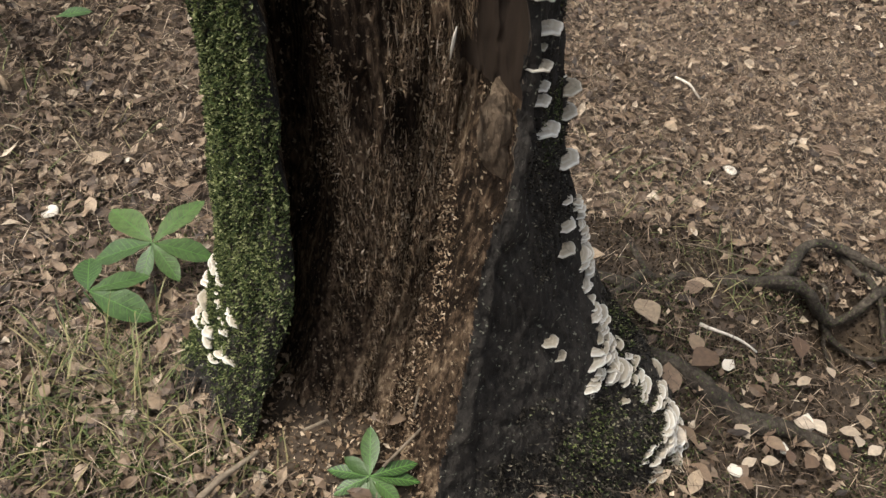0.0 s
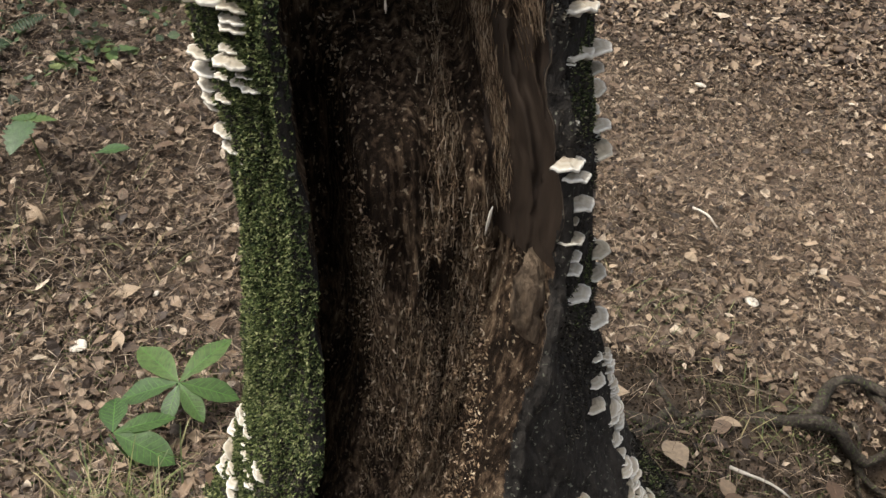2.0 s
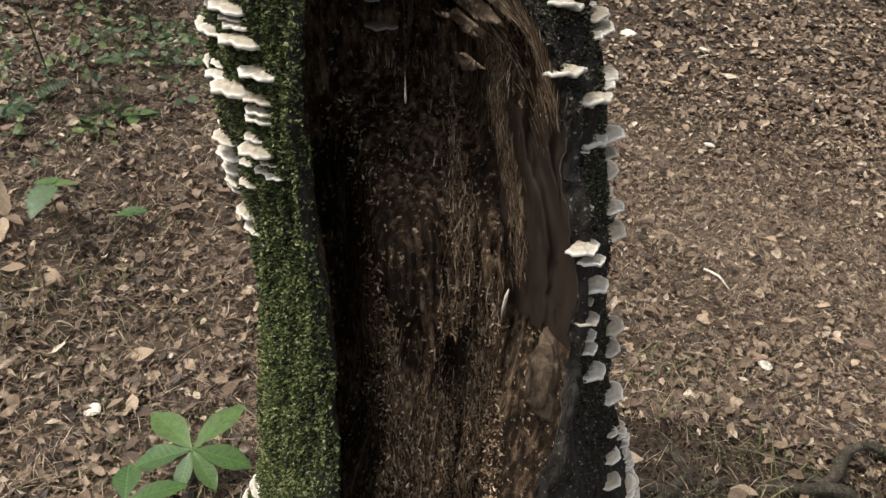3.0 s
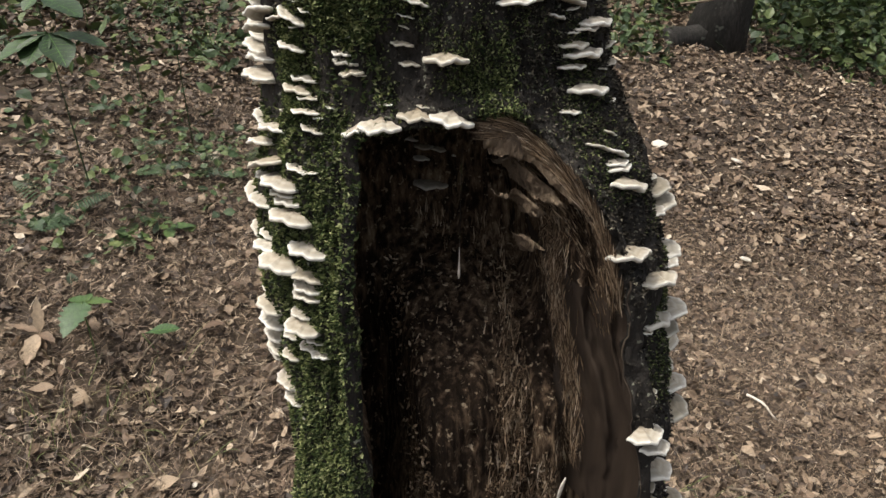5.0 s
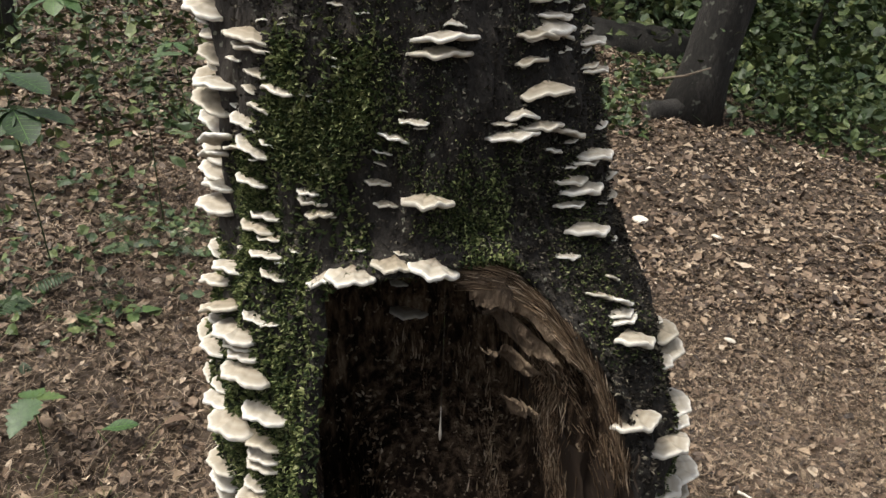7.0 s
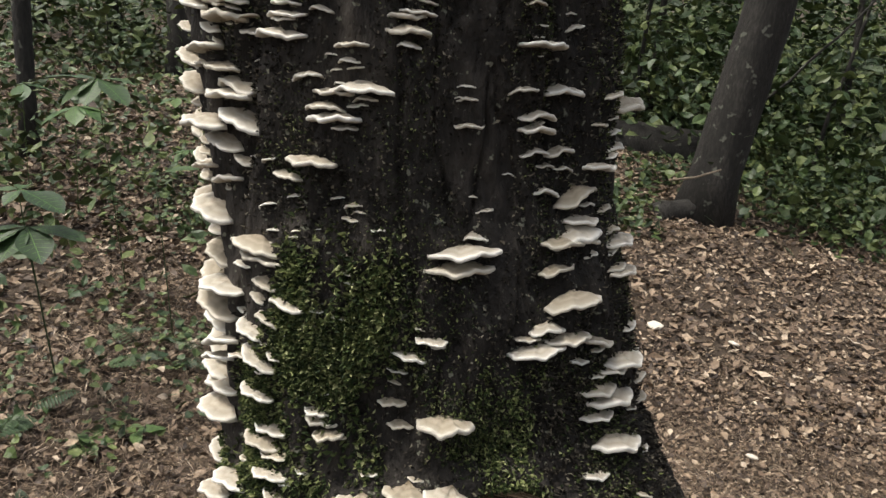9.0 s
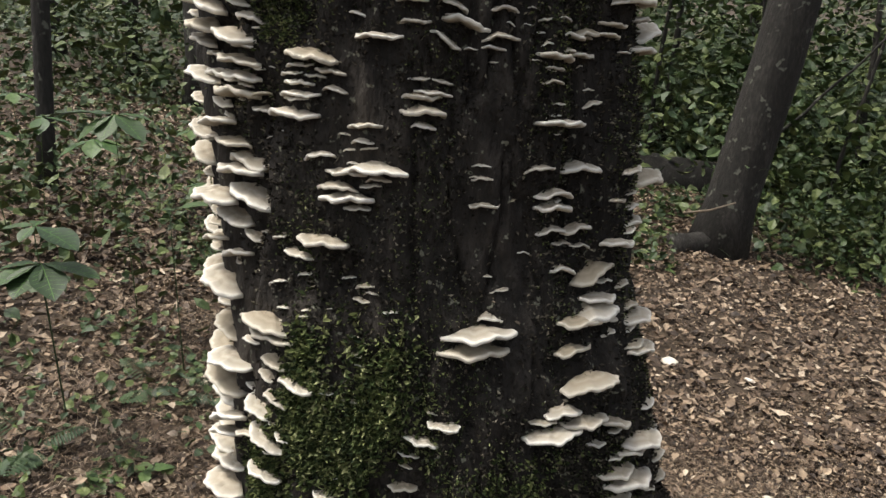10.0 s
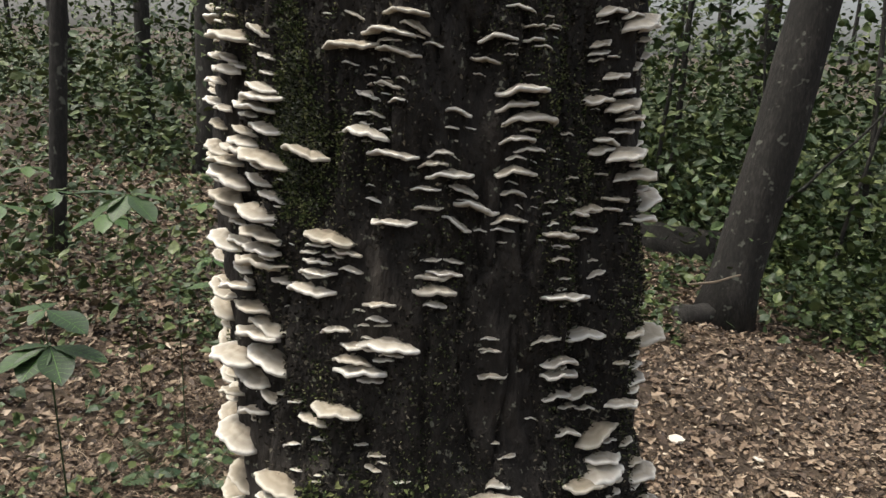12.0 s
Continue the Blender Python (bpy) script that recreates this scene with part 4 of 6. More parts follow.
SHELVES_MIDDLE_MID_LEFT = (
    (-50, 1.579, 50, 4, 7), (-32, 1.578, 26, -5, 8), (-40, 1.574, 9, -1, 24), (-34, 1.571, 20, -7, 8), (-28, 1.57, 20, -1, 6), (-50, 1.567, 44, 1, 5),
    (-32, 1.565, 26, 0, 6), (-32, 1.557, 34, -1, 8), (-54, 1.553, 39, -1, 6), (-54, 1.552, 57, -5, 7), (-46, 1.551, 26, -22, 13), (-34, 1.543, 44, 1, 9),
    (-46, 1.541, 26, -2, 13), (-44, 1.539, 17, -9, 24), (-40, 1.524, 9, -18, 24), (-46, 1.516, 9, -32, 24), (-28, 1.512, 26, -12, 13), (-54, 1.5, 50, 3, 21),
    (-46, 1.493, 23, -23, 17),
)
SHELVES_MIDDLE_MID_LEFT_MORE = (
    (-52, 1.471, 57, 12, 13),
)
SHELVES_MIDDLE_FRONT = (
    (-24, 1.575, 26, 4, 7), (-4, 1.571, 20, -4, 9), (2, 1.569, 23, 7, 10), (0, 1.561, 30, 5, 7), (-4, 1.559, 34, -3, 9), (-4, 1.55, 44, -5, 13),
    (-16, 1.536, 26, -5, 7), (-22, 1.527, 15, -5, 8), (-16, 1.518, 17, -18, 17), (-14, 1.507, 50, 0, 13), (-20, 1.506, 15, -4, 16), (-22, 1.5, 34, -1, 7),
    (-24, 1.49, 34, -5, 14), (-16, 1.49, 20, -9, 5), (-22, 1.481, 44, -4, 6), (-20, 1.472, 23, -2, 4),
)
SHELVES_MIDDLE_RIGHT = (
    (54, 1.562, 15, 10, 14), (54, 1.551, 23, -8, 12), (66, 1.493, 26, -7, 24), (80, 1.482, 66, -3, 9), (68, 1.471, 17, -4, 24), (62, 1.467, 23, 9, 12),
)
SHELVES_ABOVE_ARCH_MID_RIGHT = (
    (38, 1.45, 30, 3, 18), (48, 1.449, 34, 2, 17), (44, 1.435, 26, 14, 20), (50, 1.431, 20, 19, 23), (28, 1.43, 13, 18, 17), (14, 1.415, 12, -1, 24),
    (42, 1.414, 34, 15, 17), (18, 1.403, 17, -6, 11), (44, 1.388, 6, 7, 24), (14, 1.385, 26, 1, 24), (50, 1.38, 66, -3, 13), (44, 1.372, 50, 7, 9),
    (40, 1.35, 39, -3, 8), (42, 1.329, 57, 0, 14), (28, 1.311, 10, -4, 16), (32, 1.309, 34, 6, 18),
)
SHELVES_ABOVE_ARCH_LEFT = (
    (-92, 1.448, 44, 14, 9), (-58, 1.448, 44, 13, 5), (-92, 1.439, 57, 14, 7), (-78, 1.433, 20, 14, 16), (-60, 1.426, 13, -15, 16), (-82, 1.416, 34, 14, 7),
    (-70, 1.416, 44, -14, 23), (-60, 1.411, 44, -17, 16), (-66, 1.382, 66, 9, 15), (-80, 1.376, 44, 14, 24), (-68, 1.336, 50, 14, 13), (-62, 1.314, 57, -2, 12),
    (-76, 1.306, 57, 14, 21),
)
SHELVES_ABOVE_ARCH_MID_LEFT = (
    (-28, 1.446, 44, 0, 6), (-42, 1.438, 20, -19, 9), (-50, 1.436, 26, -15, 18), (-36, 1.43, 34, 4, 5), (-36, 1.411, 20, -18, 24), (-52, 1.401, 17, -21, 24),
    (-44, 1.399, 20, -30, 23), (-28, 1.386, 10, -21, 9), (-34, 1.384, 13, -15, 15), (-42, 1.379, 17, -20, 24), (-34, 1.379, 13, -15, 14), (-46, 1.369, 66, 1, 15),
    (-44, 1.357, 50, 2, 6), (-42, 1.336, 39, 2, 8), (-34, 1.328, 39, 6, 10), (-28, 1.323, 15, -5, 16), (-46, 1.319, 26, 11, 10), (-28, 1.31, 15, 4, 17),
    (-40, 1.307, 34, 9, 9),
)
SHELVES_ABOVE_ARCH_RIGHT = (
    (72, 1.443, 44, 1, 18), (62, 1.43, 44, 11, 8), (54, 1.411, 57, -9, 21), (58, 1.397, 20, 11, 16), (54, 1.386, 44, 7, 7), (54, 1.368, 39, 14, 12),
    (68, 1.36, 44, -1, 24), (66, 1.333, 44, 5, 16),
)
SHELVES_ABOVE_ARCH_FRONT = (
    (-24, 1.413, 13, -14, 13), (-18, 1.411, 20, -13, 8), (-16, 1.406, 12, -2, 10), (-12, 1.393, 17, -5, 7), (10, 1.375, 66, -4, 6), (-20, 1.369, 13, 4, 24),
    (8, 1.364, 57, -1, 6), (-20, 1.356, 23, 2, 19), (-2, 1.323, 7, -2, 23), (-22, 1.32, 17, -2, 15), (0, 1.307, 26, 5, 10),
)
SHELVES_ARCH_MID_LEFT = (
    (-34, 1.3, 17, 0, 11), (-48, 1.289, 39, 11, 8), (-42, 1.283, 13, -13, 12), (-38, 1.276, 26, 7, 13), (-44, 1.269, 39, 21, 8), (-52, 1.26, 34, -17, 7),
    (-26, 1.255, 15, -7, 23), (-34, 1.254, 8, -2, 24), (-28, 1.24, 20, 2, 11), (-46, 1.236, 39, 4, 12), (-28, 1.231, 26, 2, 11), (-26, 1.221, 23, -10, 12),
    (-44, 1.203, 39, -3, 12), (-46, 1.193, 44, 1, 10), (-42, 1.186, 34, -8, 7), (-34, 1.181, 15, 4, 16), (-42, 1.174, 39, -7, 7), (-38, 1.17, 15, -9, 19),
    (-26, 1.167, 30, -20, 24),
)
SHELVES_ARCH_MID_LEFT_MORE = (
    (-40, 1.16, 30, 9, 10), (-50, 1.157, 17, -8, 13),
)
SHELVES_ARCH_MID_RIGHT = (
    (26, 1.299, 23, 3, 11), (38, 1.296, 44, 1, 9), (28, 1.291, 50, -3, 7), (50, 1.281, 44, 21, 9), (42, 1.268, 34, 17, 8), (50, 1.247, 23, 6, 18),
    (50, 1.237, 44, 6, 7), (48, 1.213, 39, 8, 6), (50, 1.174, 13, 8, 8), (42, 1.173, 30, 11, 24),
)
SHELVES_ARCH_LEFT = (
    (-64, 1.295, 57, 16, 10), (-72, 1.268, 50, 14, 15), (-62, 1.259, 57, -26, 14), (-82, 1.259, 75, 14, 14), (-64, 1.241, 50, -22, 13), (-80, 1.228, 66, 14, 21),
    (-76, 1.211, 57, 3, 10), (-66, 1.204, 39, -12, 10), (-70, 1.203, 66, -9, 22), (-82, 1.199, 50, 14, 18), (-66, 1.191, 57, -2, 11), (-66, 1.182, 44, -16, 15),
    (-56, 1.161, 30, -15, 12), (-60, 1.141, 57, -10, 11),
)
SHELVES_ARCH_FRONT = (
    (-6, 1.291, 30, 15, 8), (-10, 1.276, 20, 13, 24), (-12, 1.249, 23, 5, 7), (2, 1.24, 39, 0, 20), (-10, 1.228, 23, 2, 24), (-24, 1.216, 12, -5, 14),
    (-6, 1.19, 13, 6, 24), (-18, 1.189, 15, -7, 23), (-8, 1.185, 34, 0, 18), (2, 1.183, 39, 9, 14), (-18, 1.177, 39, -3, 23),
)
SHELVES_ARCH_RIGHT = (
    (60, 1.256, 50, 4, 13), (56, 1.251, 39, 5, 7), (54, 1.226, 66, 6, 8), (64, 1.199, 20, 13, 24), (52, 1.19, 66, 11, 11), (62, 1.169, 30, 7, 12),
    (56, 1.143, 23, 32, 13),
)
SHELVES_HOLLOW_MID_RIGHT = (
    (48, 1.137, 39, 26, 18), (46, 1.046, 50, 23, 9),
)
SHELVES_HOLLOW_LEFT = (
    (-76, 1.134, 39, 8, 24), (-68, 1.12, 50, -14, 17), (-62, 1.107, 75, -21, 23), (-66, 1.086, 39, 9, 10), (-70, 1.054, 57, -11, 15), (-82, 1.044, 57, 14, 24),
    (-68, 1.019, 39, -9, 13), (-56, 1.014, 75, -8, 22), (-66, 1.012, 57, -24, 17), (-82, 1, 50, 14, 14), (-78, 0.927, 44, 14, 12), (-74, 0.917, 66, -14, 24),
    (-58, 0.913, 23, -6, 16),
)
SHELVES_HOLLOW_RIGHT = (
    (54, 1.127, 39, 32, 24), (52, 1.122, 39, 6, 9), (52, 1.117, 44, 6, 14), (52, 1.104, 66, 20, 20), (78, 1.073, 26, 12, 24), (78, 1.063, 57, -2, 24),
    (70, 1.049, 57, 14, 12), (78, 1.047, 75, -6, 24), (74, 1.003, 66, 12, 24), (58, 1.002, 75, 25, 17), (68, 0.999, 50, 14, 15), (56, 0.998, 30, 10, 16),
    (60, 0.942, 57, 32, 21), (54, 0.937, 15, 13, 16), (54, 0.931, 6, 32, 24), (72, 0.928, 66, 14, 18),
)
SHELVES_HOLLOW_MID_LEFT = (
    (-48, 1.116, 34, 5, 13), (-44, 1.113, 23, -17, 12), (-54, 1.096, 44, 1, 11), (-54, 1.084, 30, -17, 17), (-52, 1.079, 30, -11, 11), (-50, 1.067, 57, -9, 14),
    (-46, 1.037, 44, 5, 24), (-48, 1.006, 39, 6, 9), (-48, 0.995, 34, 3, 9), (-48, 0.986, 34, 8, 11), (-50, 0.96, 26, 8, 13), (-48, 0.95, 39, 3, 11),
    (-46, 0.933, 23, -1, 14), (-48, 0.923, 23, 0, 9), (-44, 0.921, 23, -4, 9),
)
SHELVES_LOW_RIGHT = (
    (72, 0.899, 57, 14, 11), (86, 0.842, 50, -14, 14), (76, 0.832, 57, 8, 23), (72, 0.821, 50, 14, 24), (72, 0.805, 17, 14, 24), (68, 0.797, 66, 5, 24),
    (78, 0.604, 15, 14, 24), (54, 0.592, 50, 31, 24), (78, 0.588, 57, 14, 24), (76, 0.551, 57, 14, 24), (70, 0.484, 66, 14, 16), (68, 0.408, 30, 5, 24),
    (68, 0.356, 50, 14, 21), (64, 0.321, 57, 32, 24),
)
SHELVES_LOW_LEFT = (
    (-76, 0.891, 75, -11, 24), (-60, 0.883, 26, 5, 21), (-78, 0.866, 57, -3, 11), (-76, 0.851, 57, -14, 16), (-76, 0.842, 50, 0, 10), (-70, 0.818, 57, -10, 23),
    (-66, 0.804, 44, 8, 22), (-58, 0.797, 10, 32, 24),
)
SHELVES_LOW_MID_RIGHT = (
    (48, 0.879, 20, 32, 22), (44, 0.874, 23, -1, 24), (44, 0.838, 39, 7, 24), (46, 0.818, 34, 26, 24), (38, 0.795, 17, 24, 24), (38, 0.764, 17, 17, 20),
    (50, 0.763, 44, 22, 24), (40, 0.742, 23, 18, 19), (48, 0.736, 23, 14, 19), (46, 0.718, 34, 17, 24), (48, 0.679, 30, 12, 24), (48, 0.658, 34, 21, 15),
    (46, 0.204, 30, 19, 21), (48, 0.162, 26, 11, 24),
)
SHELVES = (
    SHELVES_TOP_RIGHT, SHELVES_TOP_MID_RIGHT, SHELVES_TOP_LEFT, SHELVES_TOP_FRONT,
    SHELVES_TOP_MID_LEFT, SHELVES_UPPER_FRONT, SHELVES_UPPER_FRONT_MORE, SHELVES_UPPER_MID_RIGHT,
    SHELVES_UPPER_MID_RIGHT_MORE, SHELVES_UPPER_RIGHT, SHELVES_UPPER_MID_LEFT, SHELVES_UPPER_LEFT,
    SHELVES_MIDDLE_MID_RIGHT, SHELVES_MIDDLE_LEFT, SHELVES_MIDDLE_MID_LEFT, SHELVES_MIDDLE_MID_LEFT_MORE,
    SHELVES_MIDDLE_FRONT, SHELVES_MIDDLE_RIGHT, SHELVES_ABOVE_ARCH_MID_RIGHT, SHELVES_ABOVE_ARCH_LEFT,
    SHELVES_ABOVE_ARCH_MID_LEFT, SHELVES_ABOVE_ARCH_RIGHT, SHELVES_ABOVE_ARCH_FRONT, SHELVES_ARCH_MID_LEFT,
    SHELVES_ARCH_MID_LEFT_MORE, SHELVES_ARCH_MID_RIGHT, SHELVES_ARCH_LEFT, SHELVES_ARCH_FRONT,
    SHELVES_ARCH_RIGHT, SHELVES_HOLLOW_MID_RIGHT, SHELVES_HOLLOW_LEFT, SHELVES_HOLLOW_RIGHT,
    SHELVES_HOLLOW_MID_LEFT, SHELVES_LOW_RIGHT, SHELVES_LOW_LEFT, SHELVES_LOW_MID_RIGHT,
)
SHELF_FORMS = [shelf_mesh(40 + k, arch=0.01 + 0.016 * k) for k in range(12)]
SMALL_FORMS = [shelf_mesh(40 + k, 15, 3, 0.01 + 0.016 * k) for k in range(12)]
rng = np.random.default_rng(8)
placed, crowd = [], []
for zone in SHELVES:
    for phi, z, wide, lean, arch in zone:
        if hollow_mask(np.array(float(phi)), np.array(float(z)))[0] > -1.2 and z < 1.08:
            continue
        placed.append((phi, z))
        low = (z < 1.1 and abs(phi) < 64) or (z < 1.25 and abs(phi) < 34)
        w, form = min(0.062, wide * (0.0012 if low else 0.00092 if z < 1.1 else 0.00105)), min(11 if abs(phi) < 60 and z > 1.3 else 3, arch // 2)
        if wide < 16:
            crowd.append((form, phi, z, w, rng.uniform(-6, 6), lean, rng.normal(0, 5)))
            continue
        size = "broad " if wide > 50 else "small " if wide < 26 else ""
        hang = " hanging askew" if abs(lean) > 16 else " growing"
        ob = thing("shelf_fungus", SHELF_FORMS[form], size + "cream-white shelf fungus" + hang + " on the dead trunk", "fungus", "shelf fungi on the trunk")
        turn = Euler((radians(rng.uniform(-5, 5)), radians(lean if z > 1.1 else 0.35 * lean), radians(phi + rng.normal(0, 3))))
        ob.matrix_world = Matrix.LocRotScale(Vector(trunk_point(phi, z, -0.004, False)), turn, Vector((w, w * rng.uniform(0.9, 1.12) * (1.25 if low and wide < 45 else 1), w * rng.uniform(0.8, 1.1) * (1.4 if low else 1))))


def rosette(phi, z, size, count, label):
    """A ruffled tuft of small shelves that share one root."""
    rows = []
    for k in range(count):
        rows.append((int(rng.integers(12)), phi + rng.normal(0, 1.7 * size / 0.03), z + rng.normal(0, 0.22 * size), size * rng.uniform(0.7, 1.35), rng.uniform(-30, 20), rng.normal(0, 16), rng.normal(0, 32)))
    shelf_row("shelf_fungus_tuft", rows, label)


for k in range(21):
    u = k / 20
    rosette(np.interp(u, (0, 0.4, 1), (80, 71, 74)) + rng.normal(0, 2.5), 0.34 - 0.64 * u + rng.normal(0, 0.008), rng.uniform(0.026, 0.04) * (1 + 0.25 * u), int(rng.integers(6, 10)), "ruffled tuft of cream-white fungi along the trunk's flare")
for phi, z, size in ((58, 0.05, 0.03), (63, 0.08, 0.034), (66, 0.02, 0.034), (60, -0.14, 0.022), (68, -0.17, 0.036), (64, -0.2, 0.036), (70, -0.22, 0.036)):
    rosette(phi, z, size * 1.15, 8, "ruffled tuft of cream-white fungi low on the trunk")
for phi, z, size in ((-80, 0.22, 0.03), (-74, 0.2, 0.022), (-68, 0.19, 0.022), (-84, 0.16, 0.034), (-78, 0.14, 0.034), (-70, 0.13, 0.032), (-80, 0.09, 0.03), (-62, 0.17, 0.029), (-64, 0.1, 0.031), (-60, 0.21, 0.025), (-69, 0.24, 0.027), (-57, 0.13, 0.024)):
    rosette(phi, z, size * 1.05, 4, "ruffled tuft of cream-white fungi on the mossy foot")
crowd += [(int(rng.integers(12)), rng.uniform(62, 88), z + rng.normal(0, 0.005), rng.uniform(0.014, 0.028), rng.uniform(-9, 7), rng.normal(-4, 6), rng.normal(0, 8)) for z in np.linspace(1.2, 1.83, 30)]
crowd += [(int(rng.integers(6)), rng.uniform(-84, -46), 1.2 + 0.0135 * k + rng.normal(0, 0.004), rng.uniform(0.018, 0.034), rng.uniform(-9, 7), rng.normal(6, 5), rng.normal(0, 8)) for k in range(46)]
for phi, z in placed:
    if z > 1.2 and rng.uniform() < 0.22:
        crowd.append((int(rng.integers(12)), phi + rng.normal(0, 2), z - rng.uniform(0.007, 0.012), rng.uniform(0.01, 0.024), rng.uniform(-6, 8), rng.normal(0, 6), rng.normal(0, 8)))
crowd = [row for row in crowd if hollow_mask(np.array(row[1]), np.array(row[2]))[0] < -1]
crowd += [(k, phi, z, w, 4, 0, 0, True) for k, (phi, z, w) in enumerate(((-9, 1.036, 0.03), (-6, 1.032, 0.03), (-9.5, 1.02, 0.028), (-8.5, 0.988, 0.05), (-3, 1.024, 0.022), (-11, 1.044, 0.026)))]
shelf_row("shelf_fungus_row", crowd, "small cream-white shelf fungi crowded in rows on dark bark")


# ---- plants ----
def leaf_blade(length, width, teeth=0, cup=0.12, seed=0):
    """Vertices and faces of one pointed leaf along +y with a folded midrib; it is widest past its middle."""
    rng = np.random.default_rng(seed)
    steps = 11 if not teeth else teeth * 2
    verts, faces = [], []
    for i in range(steps + 1):
        u = i / steps
        w = 0.5 * width * math.sin(math.pi * u ** (1.2 if not teeth else 0.7)) ** 0.9 if 0 < u < 1 else 0.0
        if teeth and i % 2:
            w *= 0.72
        bend = -cup * length * u * u
        ripple = 0.015 * length * rng.uniform(-1, 1)
        verts += [(-w, u * length, bend + 0.22 * w + ripple), (0, u * length, bend), (w, u * length, bend + 0.22 * w - ripple)]
    for i in range(steps):
        a = 3 * i
        faces += [(a, a + 1, a + 4, a + 3), (a + 1, a + 2, a + 5, a + 4)]
    return verts, faces


def leaf_veins(length, width, cup=0.12):
    """Thin raised strips along the midrib and to both sides of a leaf of that size."""
    def top(x, y):
        u = min(1, max(0, y / length))
        return -cup * length * u * u + 0.22 * abs(x) + 0.0011
    lines = [((0, 0.02 * length), (0, 0.95 * length), 0.0011)]
    for i in range(2, 9):
        u = i / 10
        w = 0.5 * width * math.sin(math.pi * (u + 0.1) ** 1.2) ** 0.9 * 0.85
        lines += [((0, u * length), (s * w, (u + 0.13) * length), 0.0006) for s in (-1, 1)]
    verts, faces = [], []
    for (ax, ay), (bx, by), r in lines:
        way = Vector((bx - ax, by - ay)).normalized()
        n, m = len(verts), 6
        for i in range(m + 1):
            x, y = ax + (bx - ax) * i / m, ay + (by - ay) * i / m
            for s in (-1, 1):
                px, py = x - s * way.y * r, y + s * way.x * r
                verts.append((px, py, top(px, py)))
        faces += [(n + 2 * i, n + 2 * i + 2, n + 2 * i + 3, n + 2 * i + 1) for i in range(m)]
    return verts, faces


def seedling(name, at, top, leaflets, label, category="plant", teeth=0, material=None):
    """A low plant: a thin stem from the ground and leaflets spread from its top. leaflets: turn, length, width, droop."""
    base = (at[0], at[1], float(ground_height(np.array(at[0]), np.array(at[1]))) - 0.01)
    plant = tagged(new(name), label, category)
    plant.location = base
    high = Vector(top) - Vector(base)
    v, f = tube(curve_points((0, 0, 0), high, 5, 0.003, 3), [0.003, 0.003, 0.0025, 0.0025, 0.002, 0.002], 6)
    part("stem", mesh_of("stem", v, f, material or GREEN), plant)
    for k, (turn, length, width, droop) in enumerate(leaflets):
        v, f = leaf_blade(length, width, teeth, seed=k)
        ob = part("leaflet", mesh_of("leaflet", v, f, material or GREEN), plant)
        ob.matrix_local = Matrix.Translation(high) @ pose(0, 0, 0, -droop, 0, turn)
        if length > 0.06 and not teeth:
            v, f = leaf_veins(length, width)
            part("vein", mesh_of("vein", v, f, VEIN), ob)
    return plant


seedling("seedling", (-0.47, 0.2), (-0.494, 0.159, -0.021), ((46, 0.175, 0.07, -2), (-34, 0.165, 0.062, -6), (96, 0.15, 0.07, 12), (-94, 0.14, 0.065, 14), (168, 0.1, 0.04, 20), (-140, 0.11, 0.045, 18)),
         "green seedling with broad pointed leaflets spread like a hand")
seedling("seedling", (-0.56, 0.0), (-0.60, 0.02, -0.02), ((15, 0.11, 0.06, 0), (-62, 0.13, 0.05, 4), (-110, 0.15, 0.075, 10)),
         "green seedling with three broad leaflets beside the trunk")
seedling("seedling", (0.005, -0.455), (0.012, -0.44, 0.028), ((0, 0.088, 0.034, -22), (50, 0.06, 0.026, -6), (76, 0.078, 0.026, 0), (112, 0.07, 0.026, 6), (150, 0.05, 0.024, 12), (-72, 0.088, 0.028, -2), (-92, 0.09, 0.026, 6), (-128, 0.07, 0.028, 10), (-165, 0.05, 0.024, 14)),
         "small green plant with narrow leaflets at the foot of the trunk")
seedling("seedling", (-0.33, 0.17), (-0.32, 0.14, 0.06), ((-20, 0.075, 0.05, 0), (-100, 0.06, 0.03, 12)), "small green leaf standing against the trunk")
seedling("nettle", (-1.1, 1.0), (-1.12, 1.04, 0.13), ((175, 0.14, 0.1, 8), (60, 0.08, 0.05, 4), (-70, 0.08, 0.05, 4), (5, 0.06, 0.04, 0)), "green plant with saw-edged triangular leaves", teeth=7)
seedling("nettle", (-1.2, 1.62), (-1.23, 1.6, 0.05), ((0, 0.13, 0.07, 0), (75, 0.1, 0.07, 4), (-75, 0.1, 0.07, 4), (140, 0.1, 0.06, 8), (-140, 0.1, 0.06, 8)), "green plant with star-shaped saw-edged leaves", teeth=5)
seedling("nettle", (-1.07, 1.72), (-1.09, 1.68, 0.04), ((-60, 0.1, 0.06, 0), (75, 0.1, 0.05, 4), (-160, 0.08, 0.05, 4)), "green plant with star-shaped saw-edged leaves", teeth=5)
for k, (px, py, pz, size, spin) in enumerate(( (-2.6, 3.4, 0.9, 0.17, 70), (-1.5, 3.6, 0.62, 0.13, 20), (-2.9, 4.2, 1.0, 0.16, 0), (-1.9, 4.6, 0.75, 0.14, 50), (-2.4, 2.5, 0.35, 0.15, 10))):
    seedling("seedling", (px + 0.04, py + 0.05), (px, py, pz), tuple((spin + a, size * s, size * 0.5, 12) for a, s in ((0, 0.8), (72, 1.0), (140, 1.05), (215, 1.0), (290, 0.95))),
             "young shrub shoot with large dull green leaves")
